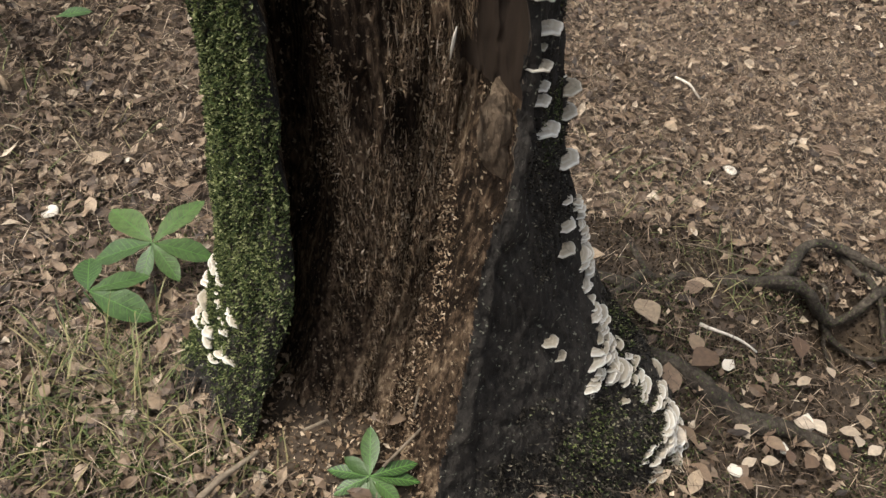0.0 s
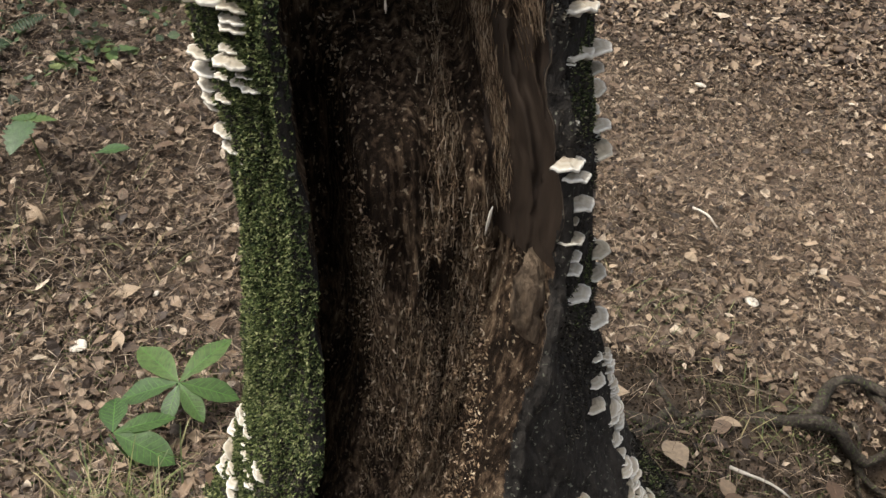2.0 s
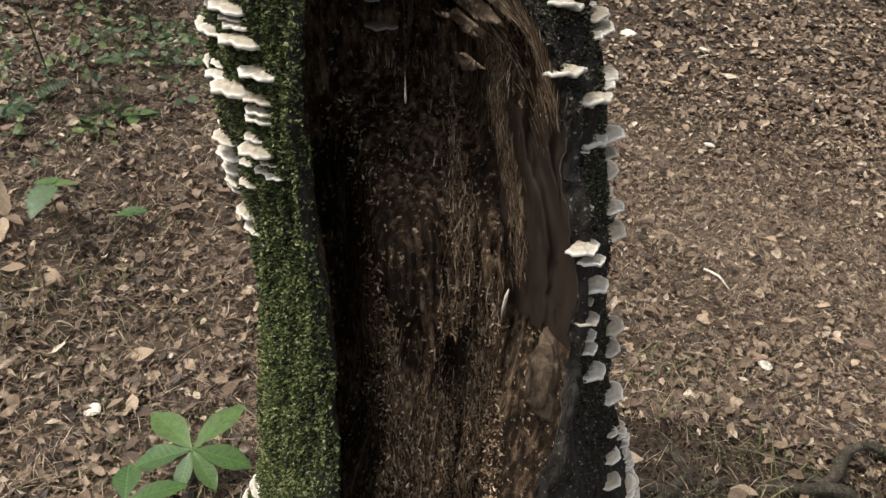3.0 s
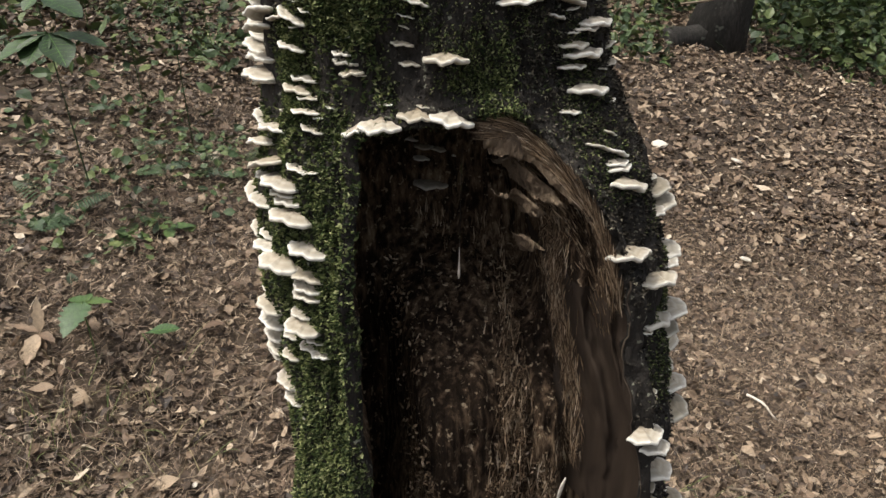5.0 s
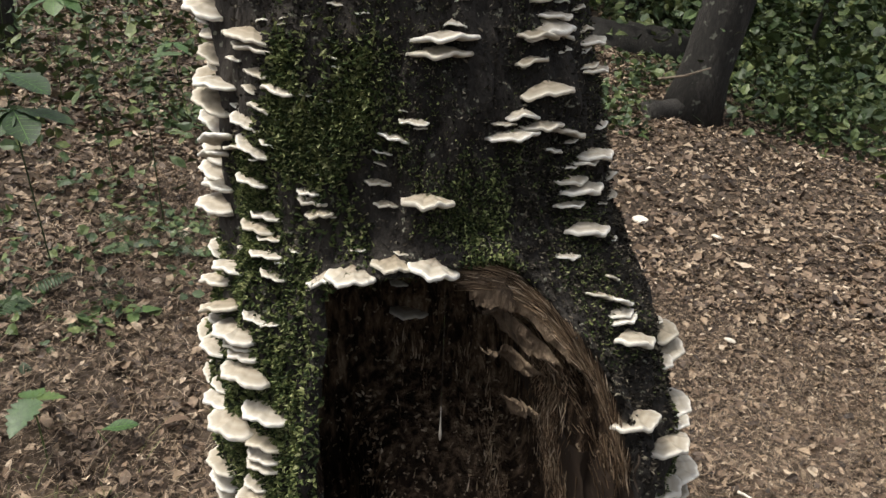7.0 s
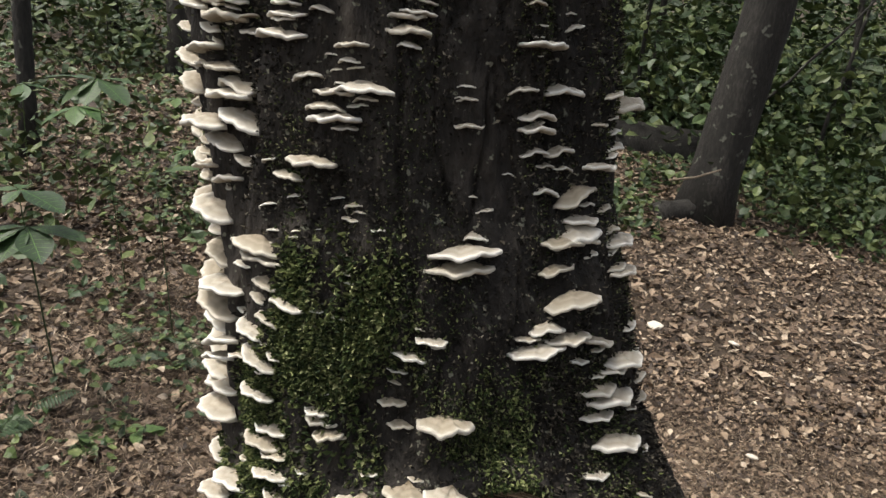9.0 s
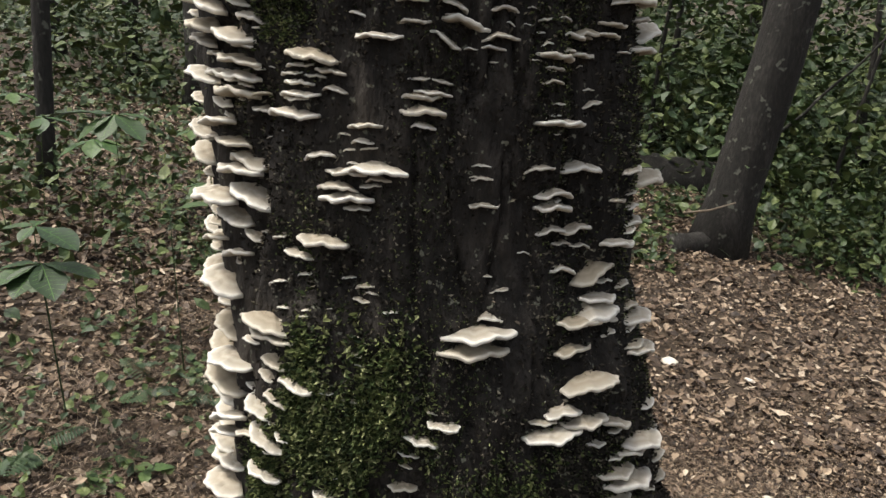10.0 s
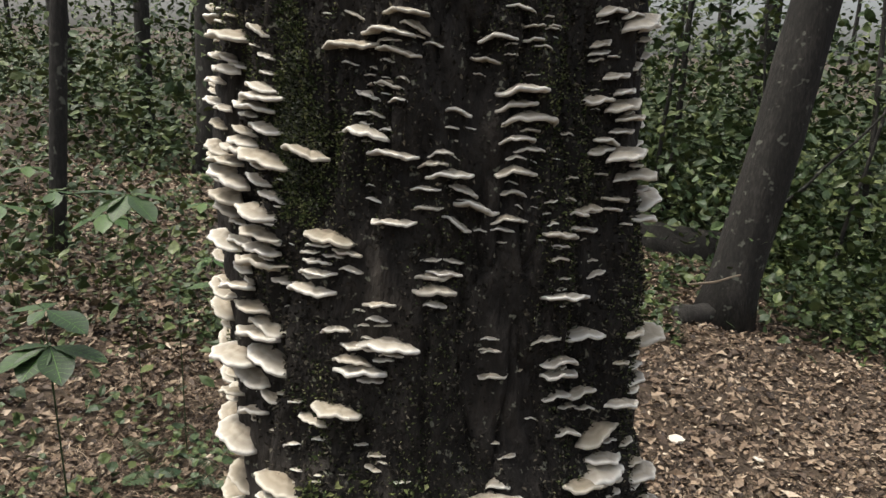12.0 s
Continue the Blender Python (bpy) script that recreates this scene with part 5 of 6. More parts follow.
for px, py, pz, size, turns in ((-2.11, 3.6, 0.84, 0.2, (200, 250, 120, 300)), (-2.5, 3.8, 0.92, 0.2, (60, 200, 300))):
    seedling("seedling", (px - 0.12, py + 0.12), (px, py, pz), tuple((a, size * (1 + 0.1 * math.sin(a)), size * 0.52, 14 + 8 * math.cos(a)) for a in turns), "tall shoot with a few large drooping green leaves")
seedling("seedling", (-1.5, 1.95), (-1.482, 1.86, 0.853), ((-112, 0.2, 0.115, 10), (82, 0.17, 0.09, 6), (165, 0.085, 0.055, 18), (20, 0.12, 0.06, 0)), "tall shoot with broad dull green leaves spread from its tip", material=HERB)
seedling("seedling", (-1.47, 1.9), (-1.46, 1.83, 0.732), ((172, 0.17, 0.12, 20), (-142, 0.21, 0.115, 14), (-96, 0.22, 0.095, 4), (94, 0.15, 0.06, 4), (136, 0.2, 0.11, 14)), "shoot with a whorl of five broad pointed green leaves", material=HERB)
seedling("seedling", (-1.6, 2.85), (-1.56, 2.7, 1.12), ((100, 0.28, 0.09, -4), (178, 0.17, 0.1, 28), (-128, 0.24, 0.11, 16), (-80, 0.16, 0.08, 4), (140, 0.2, 0.09, 24)), "tall thin shoot with a few drooping pointed leaves", material=HERB)
seedling("seedling", (-1.22, 2.42), (-1.203, 2.35, 0.797), ((-78, 0.17, 0.075, -14), (60, 0.08, 0.05, 4)), "thin shoot with one long oval green leaf", material=HERB)
seedling("dead_plant", (-1.27, 1.0), (-1.25, 0.99, 0.05), ((15, 0.11, 0.04, -68), (80, 0.12, 0.03, -12), (160, 0.15, 0.07, 34), (-120, 0.07, 0.035, 4), (-170, 0.17, 0.05, 48)), "withered pale brown plant with curled ragged leaves", teeth=4, material=DEAD_LEAF)
seedling("fallen_leaf", (-0.95, 1.1), (-0.985, 1.1, -0.025), ((-75, 0.11, 0.055, -8),), "single oval green leaf over the leaf litter", "leaf")


def fern(at, fronds, label):
    base = Vector((at[0], at[1], float(ground_height(np.array(at[0]), np.array(at[1])))))
    plant = tagged(new("fern"), label, "fern")
    plant.location = base
    for k, (turn, length, rise) in enumerate(fronds):
        V, F = [], []
        for i in range(3, 17):
            u = i / 16
            out, up = length * u, rise * math.sin(1.9 * u)
            reach = 0.34 * length * math.sin(math.pi * (0.12 + 0.86 * u)) ** 0.8
            for s in (-1, 1):
                v, f = leaf_blade(reach, length * 0.055, seed=i)
                m = pose(0, out, up, -12, 0, -s * 68)
                n = len(V)
                V += [tuple(m @ Vector(c)) for c in v]
                F += [tuple(n + c for c in face) for face in f]
        v, f = tube([(0, length * i / 8, rise * math.sin(1.9 * i / 8)) for i in range(9)], [0.0022 - 0.0002 * i for i in range(9)], 6)
        n = len(V)
        V += v
        F += [tuple(n + c for c in face) for face in f]
        ob = part("frond", mesh_of("frond", V, F, HERB), plant)
        ob.matrix_local = pose(0, 0, 0, 0, 0, turn)
    return plant


fern((-1.5, 1.72), ((150, 0.24, 0.05), (-168, 0.26, 0.06), (75, 0.2, 0.1), (-75, 0.18, 0.06)), "low green fern with feathery fronds in the litter")
fern((-1.3, 2.3), ((172, 0.24, 0.06), (-140, 0.2, 0.06), (70, 0.18, 0.1)), "low green fern with feathery fronds in the litter")
fern((-1.02, 2.35), ((150, 0.22, 0.06), (-165, 0.2, 0.05), (95, 0.16, 0.08), (-60, 0.15, 0.08)), "small green fern beside the mossy trunk")


def grass_tuft(cx, cy, count, length, seed, spread=0.08, label="tuft of thin dry and green grass"):
    rng = np.random.default_rng(seed)
    V, F = [], []
    for k in range(count):
        bx, by = cx + rng.normal(0, spread), cy + rng.normal(0, spread)
        bz = float(ground_height(np.array(bx), np.array(by))) - 0.005
        a, lean, L = rng.uniform(0, 6.283), rng.uniform(0.3, 1.25), length * rng.uniform(0.5, 1.2)
        w = rng.uniform(0.0012, 0.003)
        n = len(V)
        for i in range(5):
            u = i / 4
            out = L * math.sin(lean * u * 1.2) / max(lean, 0.3) * lean
            up = L * u * math.cos(lean * u)
            px, py = bx + math.cos(a) * out, by + math.sin(a) * out
            s = w * (1 - 0.85 * u)
            V += [(px - math.sin(a) * s, py + math.cos(a) * s, bz + up), (px + math.sin(a) * s, py - math.cos(a) * s, bz + up)]
        F += [(n + 2 * i, n + 2 * i + 1, n + 2 * i + 3, n + 2 * i + 2) for i in range(4)]
    return thing("grass", mesh_of("grass", V, F, GRASS), label, "grass", kind="stuff")


grass_tuft(-0.52, -0.18, 220, 0.14, 1, 0.09)
grass_tuft(-0.62, -0.36, 160, 0.13, 2, 0.12)
grass_tuft(-0.38, -0.38, 140, 0.11, 3, 0.1)
grass_tuft(-1.0, 0.75, 120, 0.13, 4, 0.14)
grass_tuft(1.02, 0.4, 70, 0.1, 5, 0.09)
grass_tuft(0.85, 0.75, 90, 0.1, 6, 0.14)


def dead_leaf(x, y, length, width, turn, seed, label="large curled brown dead leaf on the litter", material=DEAD_LEAF):
    v, f = leaf_blade(length, width, cup=0.25, seed=seed)
    ob = thing("fallen_leaf", mesh_of("fallen_leaf", v, f, material), label, "leaf", "large fallen leaves")
    ob.matrix_world = pose(x, y, float(ground_height(np.array(x), np.array(y))) + 0.05, 6 * math.sin(seed), 8 * math.cos(seed), turn)


for k, (px, py, length, turn) in enumerate(((0.93, 0.3, 0.075, 60), (1.11, 0.08, 0.085, -20), (0.83, 0.02, 0.07, 120), (0.62, 0.36, 0.08, 80), (1.2, 0.95, 0.09, 75), (1.47, 1.55, 0.11, 70),
                                            (-0.36, -0.12, 0.06, 10), (-0.75, 0.45, 0.06, 200), (0.7, -0.3, 0.06, 150), (0.95, -0.22, 0.06, 40), (1.86, 2.06, 0.1, 80), (1.3, 2.2, 0.1, 140), (-0.9, 0.9, 0.08, 30))):
    dead_leaf(px, py, length, length * 0.55, turn, k)


for k, (px, py, length, turn) in enumerate(((0.7, 0.1, 0.095, 15), (0.76, -0.02, 0.09, -60), (0.7, -0.02, 0.085, 170), (0.9, 0.3, 0.06, 100), (0.79, 0.09, 0.055, 200))):
    dead_leaf(px, py, length, length * 0.72, turn, 20 + k, "broad papery brown leaf lying against the trunk's foot")
for k, (px, py, length, turn) in enumerate(((0.69, -0.24, 0.06, 40), (1.08, -0.16, 0.055, 20), (1.18, -0.15, 0.05, 60), (1.15, -0.19, 0.045, -30), (0.86, -0.25, 0.04, 110), (1.19, 0.03, 0.04, 0), (0.93, 0.55, 0.035, 200))):
    dead_leaf(px, py, length, length * 0.6, turn, 40 + k, "pale bleached dead leaf on the litter", PALE_LEAF)
for k, (px, py, length, turn) in enumerate(((0.86, -0.2, 0.05, 20), (0.83, -0.27, 0.045, 130), (0.79, -0.31, 0.04, 250), (0.92, -0.25, 0.04, 80), (0.98, -0.26, 0.05, 310), (0.96, -0.21, 0.035, 170), (1.06, -0.14, 0.05, 60), (1.1, -0.18, 0.045, 200), (1.2, -0.13, 0.055, 340), (1.22, -0.18, 0.04, 110))):
    dead_leaf(px, py, length, length * 0.7, turn, 60 + k, "crumpled light brown leaf on the bare soil", PALE_LEAF if k % 3 == 0 else DEAD_LEAF)


def leaf_form(seed):
    """One curled fallen leaf, 1 unit long."""
    v, f = leaf_blade(1.0, 0.5 + 0.05 * (seed % 4), cup=0.12 + 0.06 * (seed % 3), seed=60 + seed)
    v = [(x + 0.12 * y * y * math.sin(seed), y, z + 0.35 * x * x * (1 + seed % 3) + 0.05 * math.sin(5 * y + seed)) for x, y, z in v]
    return mesh_of("fallen_leaf", v, f, PALE_LEAF if seed == 4 else DEAD_LEAF)


FORMS = [leaf_form(k) for k in range(10)]
rng = np.random.default_rng(19)
for k in range(170):
    px, py = rng.uniform(-1.7, 2.6), rng.uniform(-0.5, 3.4)
    if not clear_of_trunk(px, py, 0.1) or (0.45 < px < 1.7 and -0.3 < py < 0.55 and k % 4):
        continue
    ob = thing("fallen_leaf", FORMS[k % 10], "pale bleached dead leaf on the litter" if k % 10 == 4 else "curled brown dead leaf on the litter", "leaf", "large fallen leaves")
    size = rng.uniform(0.045, 0.085)
    ob.matrix_world = Matrix.LocRotScale((px, py, float(ground_height(np.array(px), np.array(py))) + 0.045), Euler((rng.normal(0, 0.25), rng.normal(0, 0.3), rng.uniform(0, 6.28))), (size, size, size))


# ---- roots, twigs and bits on the ground ----
def ground_at(x, y):
    return float(ground_height(np.array(float(x)), np.array(float(y))))


def limb(name, points, radii, material, label, category, seed, sides=10, group=""):
    v, f = tube(points, radii, sides, 0.08, seed)
    return thing(name, mesh_of(name, v, f, material), label, category, group)


def root(ax, ay, bx, by, r0, r1, rise, seed, label="dark exposed root running along the slope"):
    """A knotty root that rises in an arch from the soil and dips back into it."""
    rng = np.random.default_rng(seed)
    sway = rng.normal(0, 0.03, 3)
    pts, radii = [], []
    for i in range(25):
        u = i / 24
        px = ax + (bx - ax) * u + sway[0] * math.sin(6 * u + seed)
        py = ay + (by - ay) * u + 0.04 * math.sin(5 * u + seed) + sway[1] * math.sin(11 * u)
        pts.append((px, py, ground_at(px, py) + rise * math.sin(math.pi * min(1, u * 1.05)) + 0.008 * math.sin(9 * u) - 0.02 * (u < 0.05) - 0.04 * (u > 0.95)))
        radii.append((r0 + (r1 - r0) * u) * (1 + 0.22 * math.sin(17 * u + seed) * math.sin(7 * u) + rng.normal(0, 0.06)))
    v, f = tube(pts, radii, 12, 0.16, seed)
    return thing("root", mesh_of("root", v, f, ROOT), label, "root")


root(0.62, -0.05, 1.16, -0.15, 0.034, 0.018, 0.028, 1)
root(0.98, 0.36, 1.6, 0.4, 0.022, 0.013, 0.07, 2)
root(1.12, 0.5, 1.75, 0.5, 0.016, 0.012, 0.08, 3)
root(1.25, 0.46, 1.62, 0.08, 0.011, 0.007, 0.05, 4)
root(1.2, 0.22, 1.55, -0.02, 0.012, 0.007, 0.03, 6)
root(1.32, 0.4, 1.42, 0.12, 0.007, 0.004, 0.04, 7)
root(1.4, 0.64, 1.52, 0.24, 0.014, 0.009, 0.05, 11, "thin exposed root bending down over the hollow in the slope")
root(0.62, 0.2, 0.78, 0.5, 0.014, 0.008, 0.01, 8)
root(0.52, 0.3, 0.95, 0.34, 0.02, 0.009, 0.004, 9)


def twig(x, y, turn, length, radius, seed, material=None, label="dry fallen twig on the leaf litter"):
    a = radians(turn)
    pts = []
    for i in range(6):
        u = i / 5 - 0.5
        px, py = x + u * length * math.cos(a) + 0.006 * math.sin(7 * u + seed), y + u * length * math.sin(a)
        pts.append((px, py, ground_at(px, py) + 0.03 + radius + 0.01 * math.sin(4 * u + seed)))
    return limb("twig", pts, [radius * (1 - 0.1 * i) for i in range(6)], material or TWIG, label, "twig", seed, 7, "fallen twigs")


twig(0.92, 0.12, -25, 0.16, 0.005, 1, CHIP, "pale barkless twig on the litter")
twig(1.16, 1.38, -50, 0.13, 0.006, 2, CHIP, "pale barkless twig on the litter")
rng = np.random.default_rng(31)
for k in range(46):
    px, py = rng.uniform(-1.6, 2.8), rng.uniform(-0.5, 3.6)
    if clear_of_trunk(px, py, 0.15):
        twig(px, py, rng.uniform(0, 180), rng.uniform(0.08, 0.32), rng.uniform(0.002, 0.005), k)


def chip(x, y, size, seed, label="small pale wood chip lying on the litter"):
    rng = np.random.default_rng(seed)
    bm = bmesh.new()
    bmesh.ops.create_icosphere(bm, subdivisions=2, radius=0.5)
    for v in bm.verts:
        v.co = Vector((v.co.x * 1.3, v.co.y, v.co.z * 0.35)) * (1 + 0.25 * noise.noise(v.co * 3 + Vector((seed, 0, 0))))
    me = bpy.data.meshes.new("wood_chip")
    bm.to_mesh(me)
    bm.free()
    me.materials.append(CHIP)
    ob = thing("wood_chip", me, label, "wood chip", "pale chips on the ground")
    ob.matrix_world = Matrix.LocRotScale((x, y, ground_at(x, y) + 0.035), Euler((rng.uniform(-0.4, 0.4), rng.uniform(-0.4, 0.4), rng.uniform(0, 6))), (size, size, size))


for k, (px, py, size) in enumerate(((-0.83, 0.39, 0.038), (1.56, 2.8, 0.06), (1.19, 0.93, 0.05), (1.87, 4.07, 0.07), (1.33, 4.05, 0.08), (0.55, -0.3, 0.025), (0.95, -0.2, 0.03), (1.05, -0.12, 0.035), (0.8, -0.28, 0.03), (2.5, 2.9, 0.05), (-0.7, 0.62, 0.02), (0.88, 0.02, 0.03))):
    chip(px, py, size, k)


# ---- the wood behind ----
def tree(base, top, r0, r1, seed, label="grey-brown forest tree trunk", limbs=6, crown=260):
    """A standing tree: tapered trunk, limbs, and a loose crown of single leaves."""
    rng = np.random.default_rng(seed)
    b = Vector((base[0], base[1], ground_at(base[0], base[1]) - 0.25))
    t = Vector(top)
    tr = tagged(new("tree"), label, "tree", "trees of the wood")
    tr.location = b
    n = 14
    pts = curve_points((0, 0, 0), t - b, n, 0.012, seed)
    radii = [r0 * (1.45 - 0.45 * min(1, i * 1.5)) + (r1 - r0) * i / n for i in range(n + 1)]
    v, f = tube(pts, radii, 18, 0.035, seed)
    part("trunk", mesh_of("trunk", v, f, LIVE_BARK), tr)
    LV = []
    for k in range(limbs):
        u = rng.uniform(0.55, 0.98)
        p = np.array(pts[int(u * n)])
        a, L = rng.uniform(0, 6.283), rng.uniform(1.2, 2.6)
        e = p + np.array((math.cos(a) * L, math.sin(a) * L, rng.uniform(0.3, 1.2)))
        v, f = tube(curve_points(p, e, 6, 0.06, seed + k), [r1 * (0.6 - 0.08 * i) for i in range(7)], 7, 0.05)
        part("limb", mesh_of("limb", v, f, LIVE_BARK), tr)
        LV.append((p + 0.35 * (e - p), e))
    x, y, z = [], [], []
    for p, e in LV:
        m = crown // max(1, limbs) * 4
        u = rng.uniform(0, 1.15, m)[:, None]
        q = p + (e - p) * u + rng.normal(0, 0.35, (m, 3))
        x.append(q[:, 0]), y.append(q[:, 1]), z.append(q[:, 2])
    if LV:
        x, y, z = (np.concatenate(c) for c in (x, y, z))
        ob = leaf_patch("crown", x, y, 0, rng.uniform(0.09, 0.16, len(x)), UNDER, "", seed, 0.7, "", z=z, lite=True)
        ob.parent = tr
    return tr


tree((2.45, 7.0), (4.05, 7.2, 9.0), 0.245, 0.18, 1, "dark leaning forest tree trunk rising from the litter")
tree((-7.3, 13.0), (-7.6, 13.0, 12.0), 0.18, 0.1, 2, "slim dark young tree trunk")
tree((-2.93, 4.5), (-2.82, 5.60, 9.3), 0.058, 0.05, 5, "slim dark sapling trunk among large-leaved shoots", 4, 160)
tree((-4.85, 10.6), (-4.95, 10.8, 11.0), 0.11, 0.08, 3)
tree((-3.15, 8.6), (-3.2, 8.7, 11.0), 0.24, 0.15, 4)
rng = np.random.default_rng(77)
for k in range(40):
    d, a = rng.uniform(13, 45), radians(rng.uniform(-42, 42))
    px, py = d * math.sin(a), d * math.cos(a)
    tree((px, py), (px + rng.normal(0, 0.5), py + rng.normal(0, 0.5), rng.uniform(10, 14)), rng.uniform(0.08, 0.24), 0.06, 100 + k, limbs=5, crown=160)
for k in range(12):
    d, a = rng.uniform(5, 12), radians(rng.uniform(100, 260))
    px, py = d * math.sin(a), d * math.cos(a)
    tree((px, py), (px, py, rng.uniform(10, 14)), rng.uniform(0.1, 0.24), 0.08, 200 + k, limbs=7, crown=220)


def log(a, b, r, seed, label):
    pts = [(a[0] + (b[0] - a[0]) * i / 10, a[1] + (b[1] - a[1]) * i / 10, a[2] + (b[2] - a[2]) * i / 10 + 0.01 * math.sin(i)) for i in range(11)]
    return limb("fallen_log", pts, [r * (1 - 0.02 * i) for i in range(11)], LIVE_BARK, label, "log", seed, 16)


log((1.75, 9.6, -0.5), (3.6, 9.4, -0.54), 0.42, 5, "dark fallen log lying beside the leaning tree")
log((1.95, 6.75, -0.56), (2.5, 6.95, -0.5), 0.13, 6, "short dark log end at the foot of the leaning tree")
limb("twig", [(2.0, 6.6, -0.16), (2.25, 6.62, -0.13), (2.5, 6.68, -0.06)], [0.012, 0.011, 0.008], TWIG, "pale stick propped against the leaning tree", "twig", 14, 7, "fallen twigs")


def shrub_leaves(cx, cy, wide, high, count, seed, size=(0.05, 0.12)):
    rng = np.random.default_rng(seed)
    q = np.clip(rng.normal(0, 1, (count, 3)), -1.7, 1.7) * np.array((wide, wide, high * 0.5))
    x, y = cx + q[:, 0], cy + q[:, 1]
    z = np.maximum(ground_height(x, y) + high * 0.6 + q[:, 2], ground_height(x, y) + 0.05)
    leaf_patch("shrub", x, y, 0, rng.uniform(*size, count), UNDER, "leafy green understorey shrub in the wood behind", seed, 0.6, "shrub", 0.55, z, lite=math.hypot(cx, cy) > 15)


rng = np.random.default_rng(91)
shrub_leaves(-4.7, 9.6, 0.5, 1.0, 700, 290, (0.07, 0.15))
shrub_leaves(-3.9, 8.8, 0.4, 0.7, 500, 291, (0.06, 0.13))
for k in range(64):
    d, a = rng.uniform(9, 30), radians(rng.uniform(-40, 40))
    shrub_leaves(d * math.sin(a), d * math.cos(a), rng.uniform(0.7, 1.8), rng.uniform(0.8, 2.9), 900, 300 + k, (0.08, 0.2))
for k in range(40):
    d, a = rng.uniform(11, 24), radians(rng.uniform(6, 38))
    shrub_leaves(d * math.sin(a), d * math.cos(a), rng.uniform(0.8, 1.7), rng.uniform(1.0, 2.7), 620, 500 + k, (0.09, 0.2))
for k in range(12):
    d, a = rng.uniform(10, 15), radians(rng.uniform(9, 34))
    shrub_leaves(d * math.sin(a), d * math.cos(a), rng.uniform(0.8, 1.3), rng.uniform(3.2, 4.6), 420, 560 + k, (0.09, 0.18))
for k, (px, py) in enumerate(((-2.2, 3.2), (-2.9, 4.4), (-1.7, 4.4), (-3.6, 5.2), (-3.4, 3.8), (-2.4, 6.0), (-4.6, 6.6))):
    shrub_leaves(px, py, 0.55, 0.45, 420, 400 + k, (0.04, 0.1))


for k, (px, py, high) in enumerate(((4.3, 9.4, 0.5), (3.9, 7.9, 0.4), (4.7, 8.3, 0.5), (3.5, 7.5, 0.3), (5.2, 9.4, 0.6), (4.4, 7.2, 0.35), (5.6, 8.6, 0.6), (1.65, 6.9, 0.16), (1.5, 6.2, 0.14), (2.2, 7.8, 0.2))):
    shrub_leaves(px, py, 0.42 if high > 0.25 else 0.2, high, 520 if high > 0.25 else 120, 640 + k, (0.05, 0.13))
for k, (a, b, r) in enumerate((((2.44, 10.5, -0.7), (2.66, 10.5, 4.2), 0.035), ((3.2, 8.5, 0.1), (4.5, 8.4, 1.5), 0.022), ((4.34, 9.0, -0.9), (4.95, 9.0, 2.4), 0.03), ((2.9, 11.5, -0.7), (3.0, 11.4, 5.0), 0.06), ((5.2, 10.0, -1.0), (5.0, 10.2, 4.5), 0.05), ((3.7, 9.6, -0.8), (3.3, 9.8, 4.0), 0.025))):
    limb("sapling", curve_points(a, b, 8, 0.03, k), [r * (1 - 0.06 * i) for i in range(9)], LIVE_BARK, "thin bare sapling stem among the undergrowth", "sapling", k, 8)


# ---- bits in and before the hollow ----
thread = tagged(new("hanging_thread"), "fine dark thread with a pale bead hanging inside the hollow", "thread")
v, f = tube([(0.012, -0.134, 1.15 - 0.016 * i) for i in range(9)], [0.0003] * 9, 5)
part("strand", mesh_of("strand", v, f, ROOT), thread)
v, f = tube([(0.012, -0.134, 1.025 - 0.006 * i) for i in range(8)], [0.0003, 0.0004, 0.0005, 0.0007, 0.001, 0.0014, 0.0017, 0.0006], 8)
part("bead", mesh_of("bead", v, f, CHIP), thread)
limb("splinter", [(0.141, -0.252, 0.79), (0.139, -0.248, 0.775), (0.137, -0.245, 0.755), (0.135, -0.243, 0.738)], [0.0006, 0.0022, 0.002, 0.0006], CHIP,
     "pale wood splinter standing at the edge of the hollow", "splinter", 4, 6)
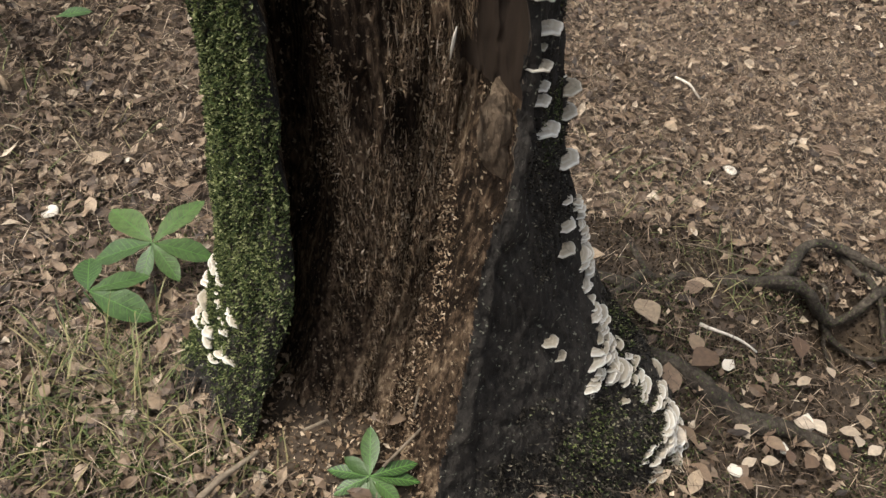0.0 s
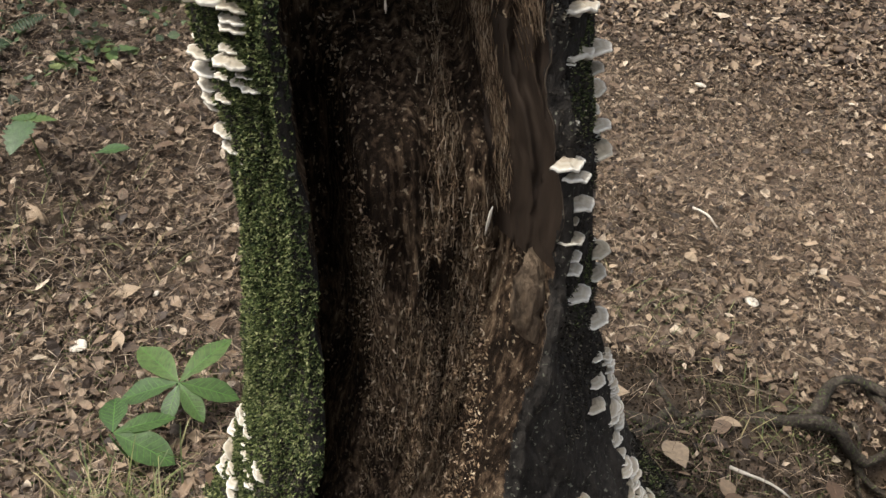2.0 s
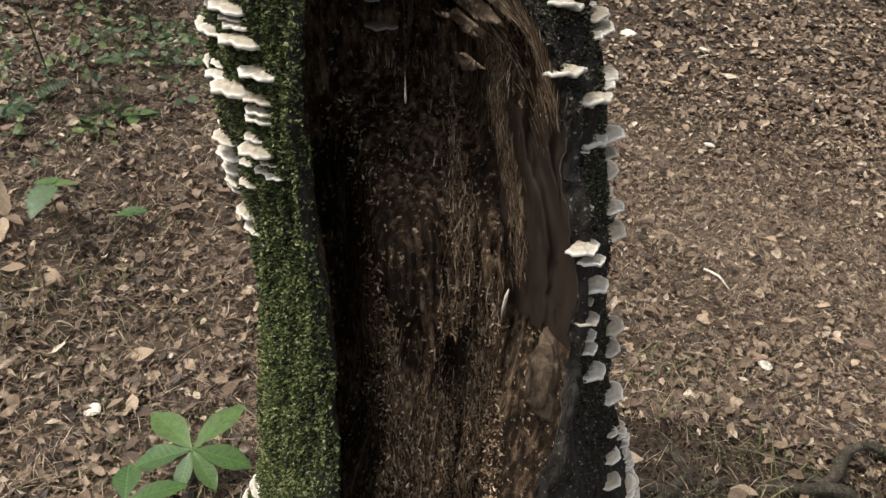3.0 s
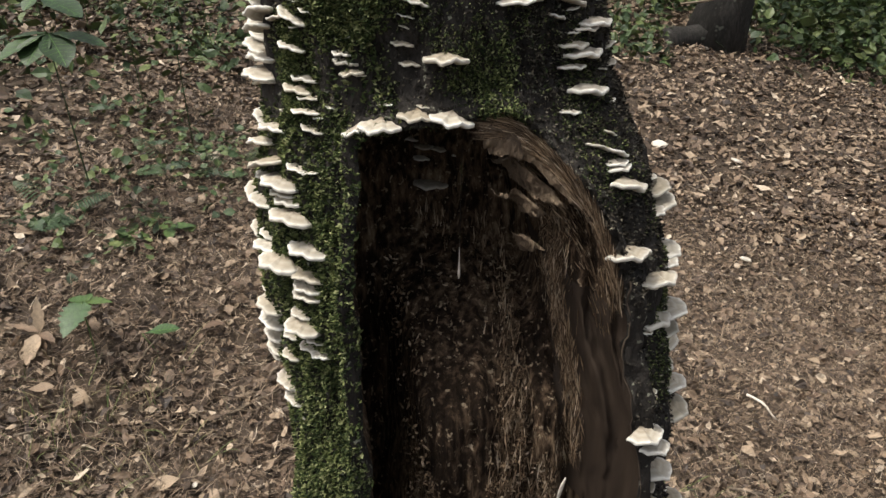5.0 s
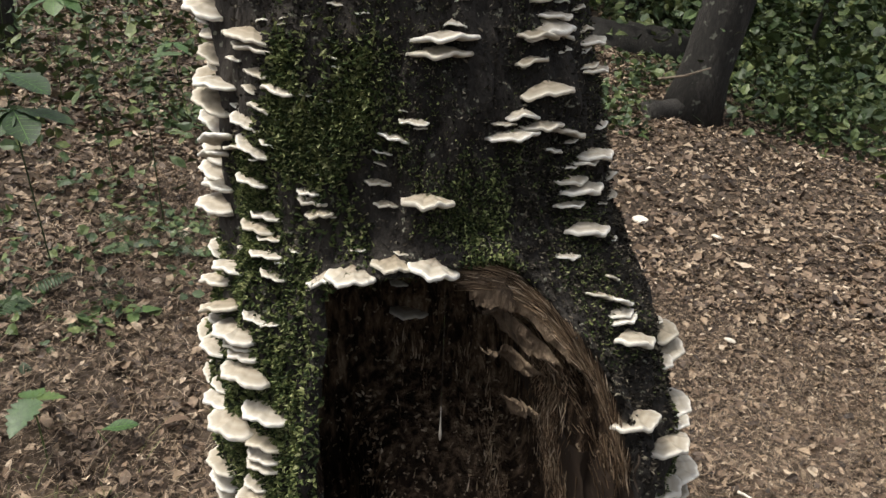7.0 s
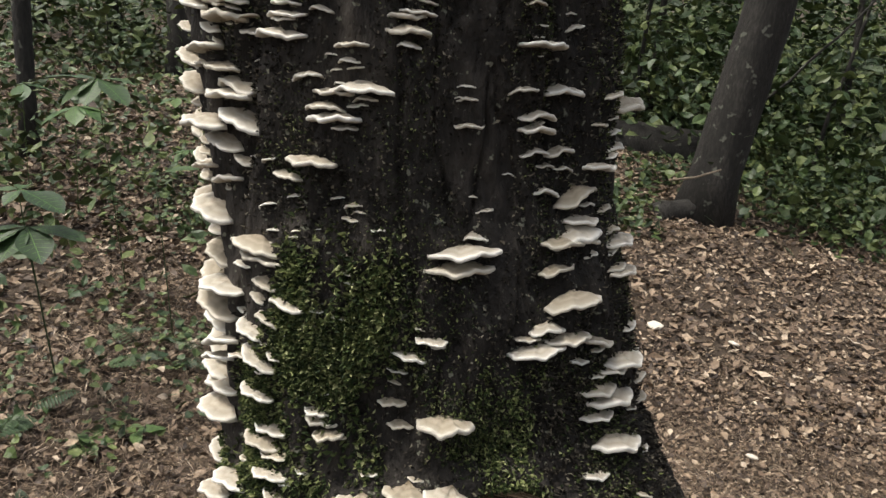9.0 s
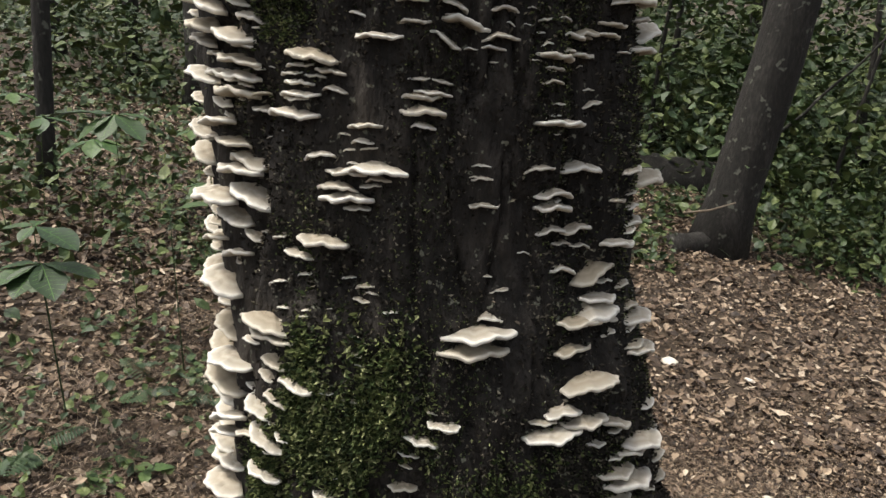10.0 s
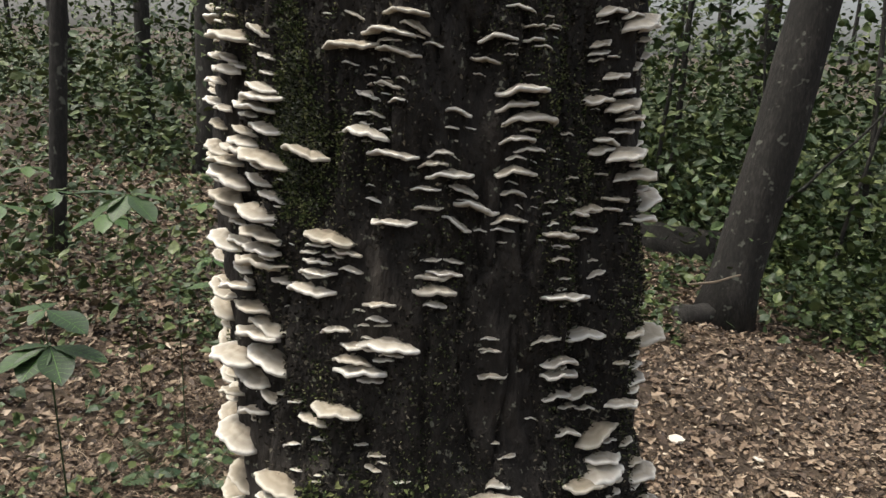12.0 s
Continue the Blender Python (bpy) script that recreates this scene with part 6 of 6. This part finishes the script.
limb("twig", [(-0.1, -0.38, 0.085), (-0.06, -0.37, 0.1), (-0.055, -0.36, 0.06), (-0.05, -0.36, 0.02)], [0.003, 0.003, 0.0025, 0.002], TWIG,
     "bent dry twig leaning in the mouth of the hollow", "twig", 6, 6, "fallen twigs")
limb("twig", [(-0.3, -0.5, 0.02), (-0.24, -0.44, 0.035), (-0.18, -0.4, 0.05)], [0.007, 0.006, 0.004], TWIG, "short dry stick at the foot of the trunk", "twig", 7, 7, "fallen twigs")
limb("twig", [(0.035, -0.425, 0.035), (0.08, -0.39, 0.06), (0.12, -0.36, 0.085)], [0.003, 0.0028, 0.002], TWIG, "thin stick leaning on the trunk's foot", "twig", 8, 7, "fallen twigs")
limb("twig", [(0.085, -0.36, 0.04), (0.09, -0.345, 0.09), (0.098, -0.34, 0.15)], [0.0026, 0.0024, 0.0016], TWIG, "thin upright splinter of wood at the foot of the hollow", "twig", 9, 7, "fallen twigs")
rng = np.random.default_rng(61)
x, y = rng.uniform(-0.32, 0.35, 11000), rng.uniform(-0.62, -0.12, 11000)
leaf_patch("wood_debris", x, y, rng.uniform(0.0, 0.02, len(x)), 0.004 + 0.016 * rng.uniform(0, 1, len(x)) ** 2.5, CRUMB, "crumbled wood and leaf scraps at the foot of the hollow", 62, 0.6, "debris", 0.55, lite=True)
x, y = rng.uniform(0.4, 1.75, 30000), rng.uniform(-0.45, 0.6, 30000)
keep = clear_of_trunk(x, y)
x, y = x[keep], y[keep]
leaf_patch("soil_crumb", x, y, rng.uniform(0.0, 0.015, len(x)), 0.004 + 0.014 * rng.uniform(0, 1, len(x)) ** 2, HUMUS, "dark crumbs of soil and rotted leaves on the worn slope", 63, 0.6, "soil", 0.6, lite=True)
v, f = leaf_blade(0.075, 0.045, cup=0.3, seed=5)
scrap = thing("fallen_leaf", mesh_of("fallen_leaf", v, f, LITTER), "curled pale dead leaf caught at the hollow's foot", "leaf")
scrap.matrix_world = pose(0.01, -0.345, 0.06, 15, 10, -80)
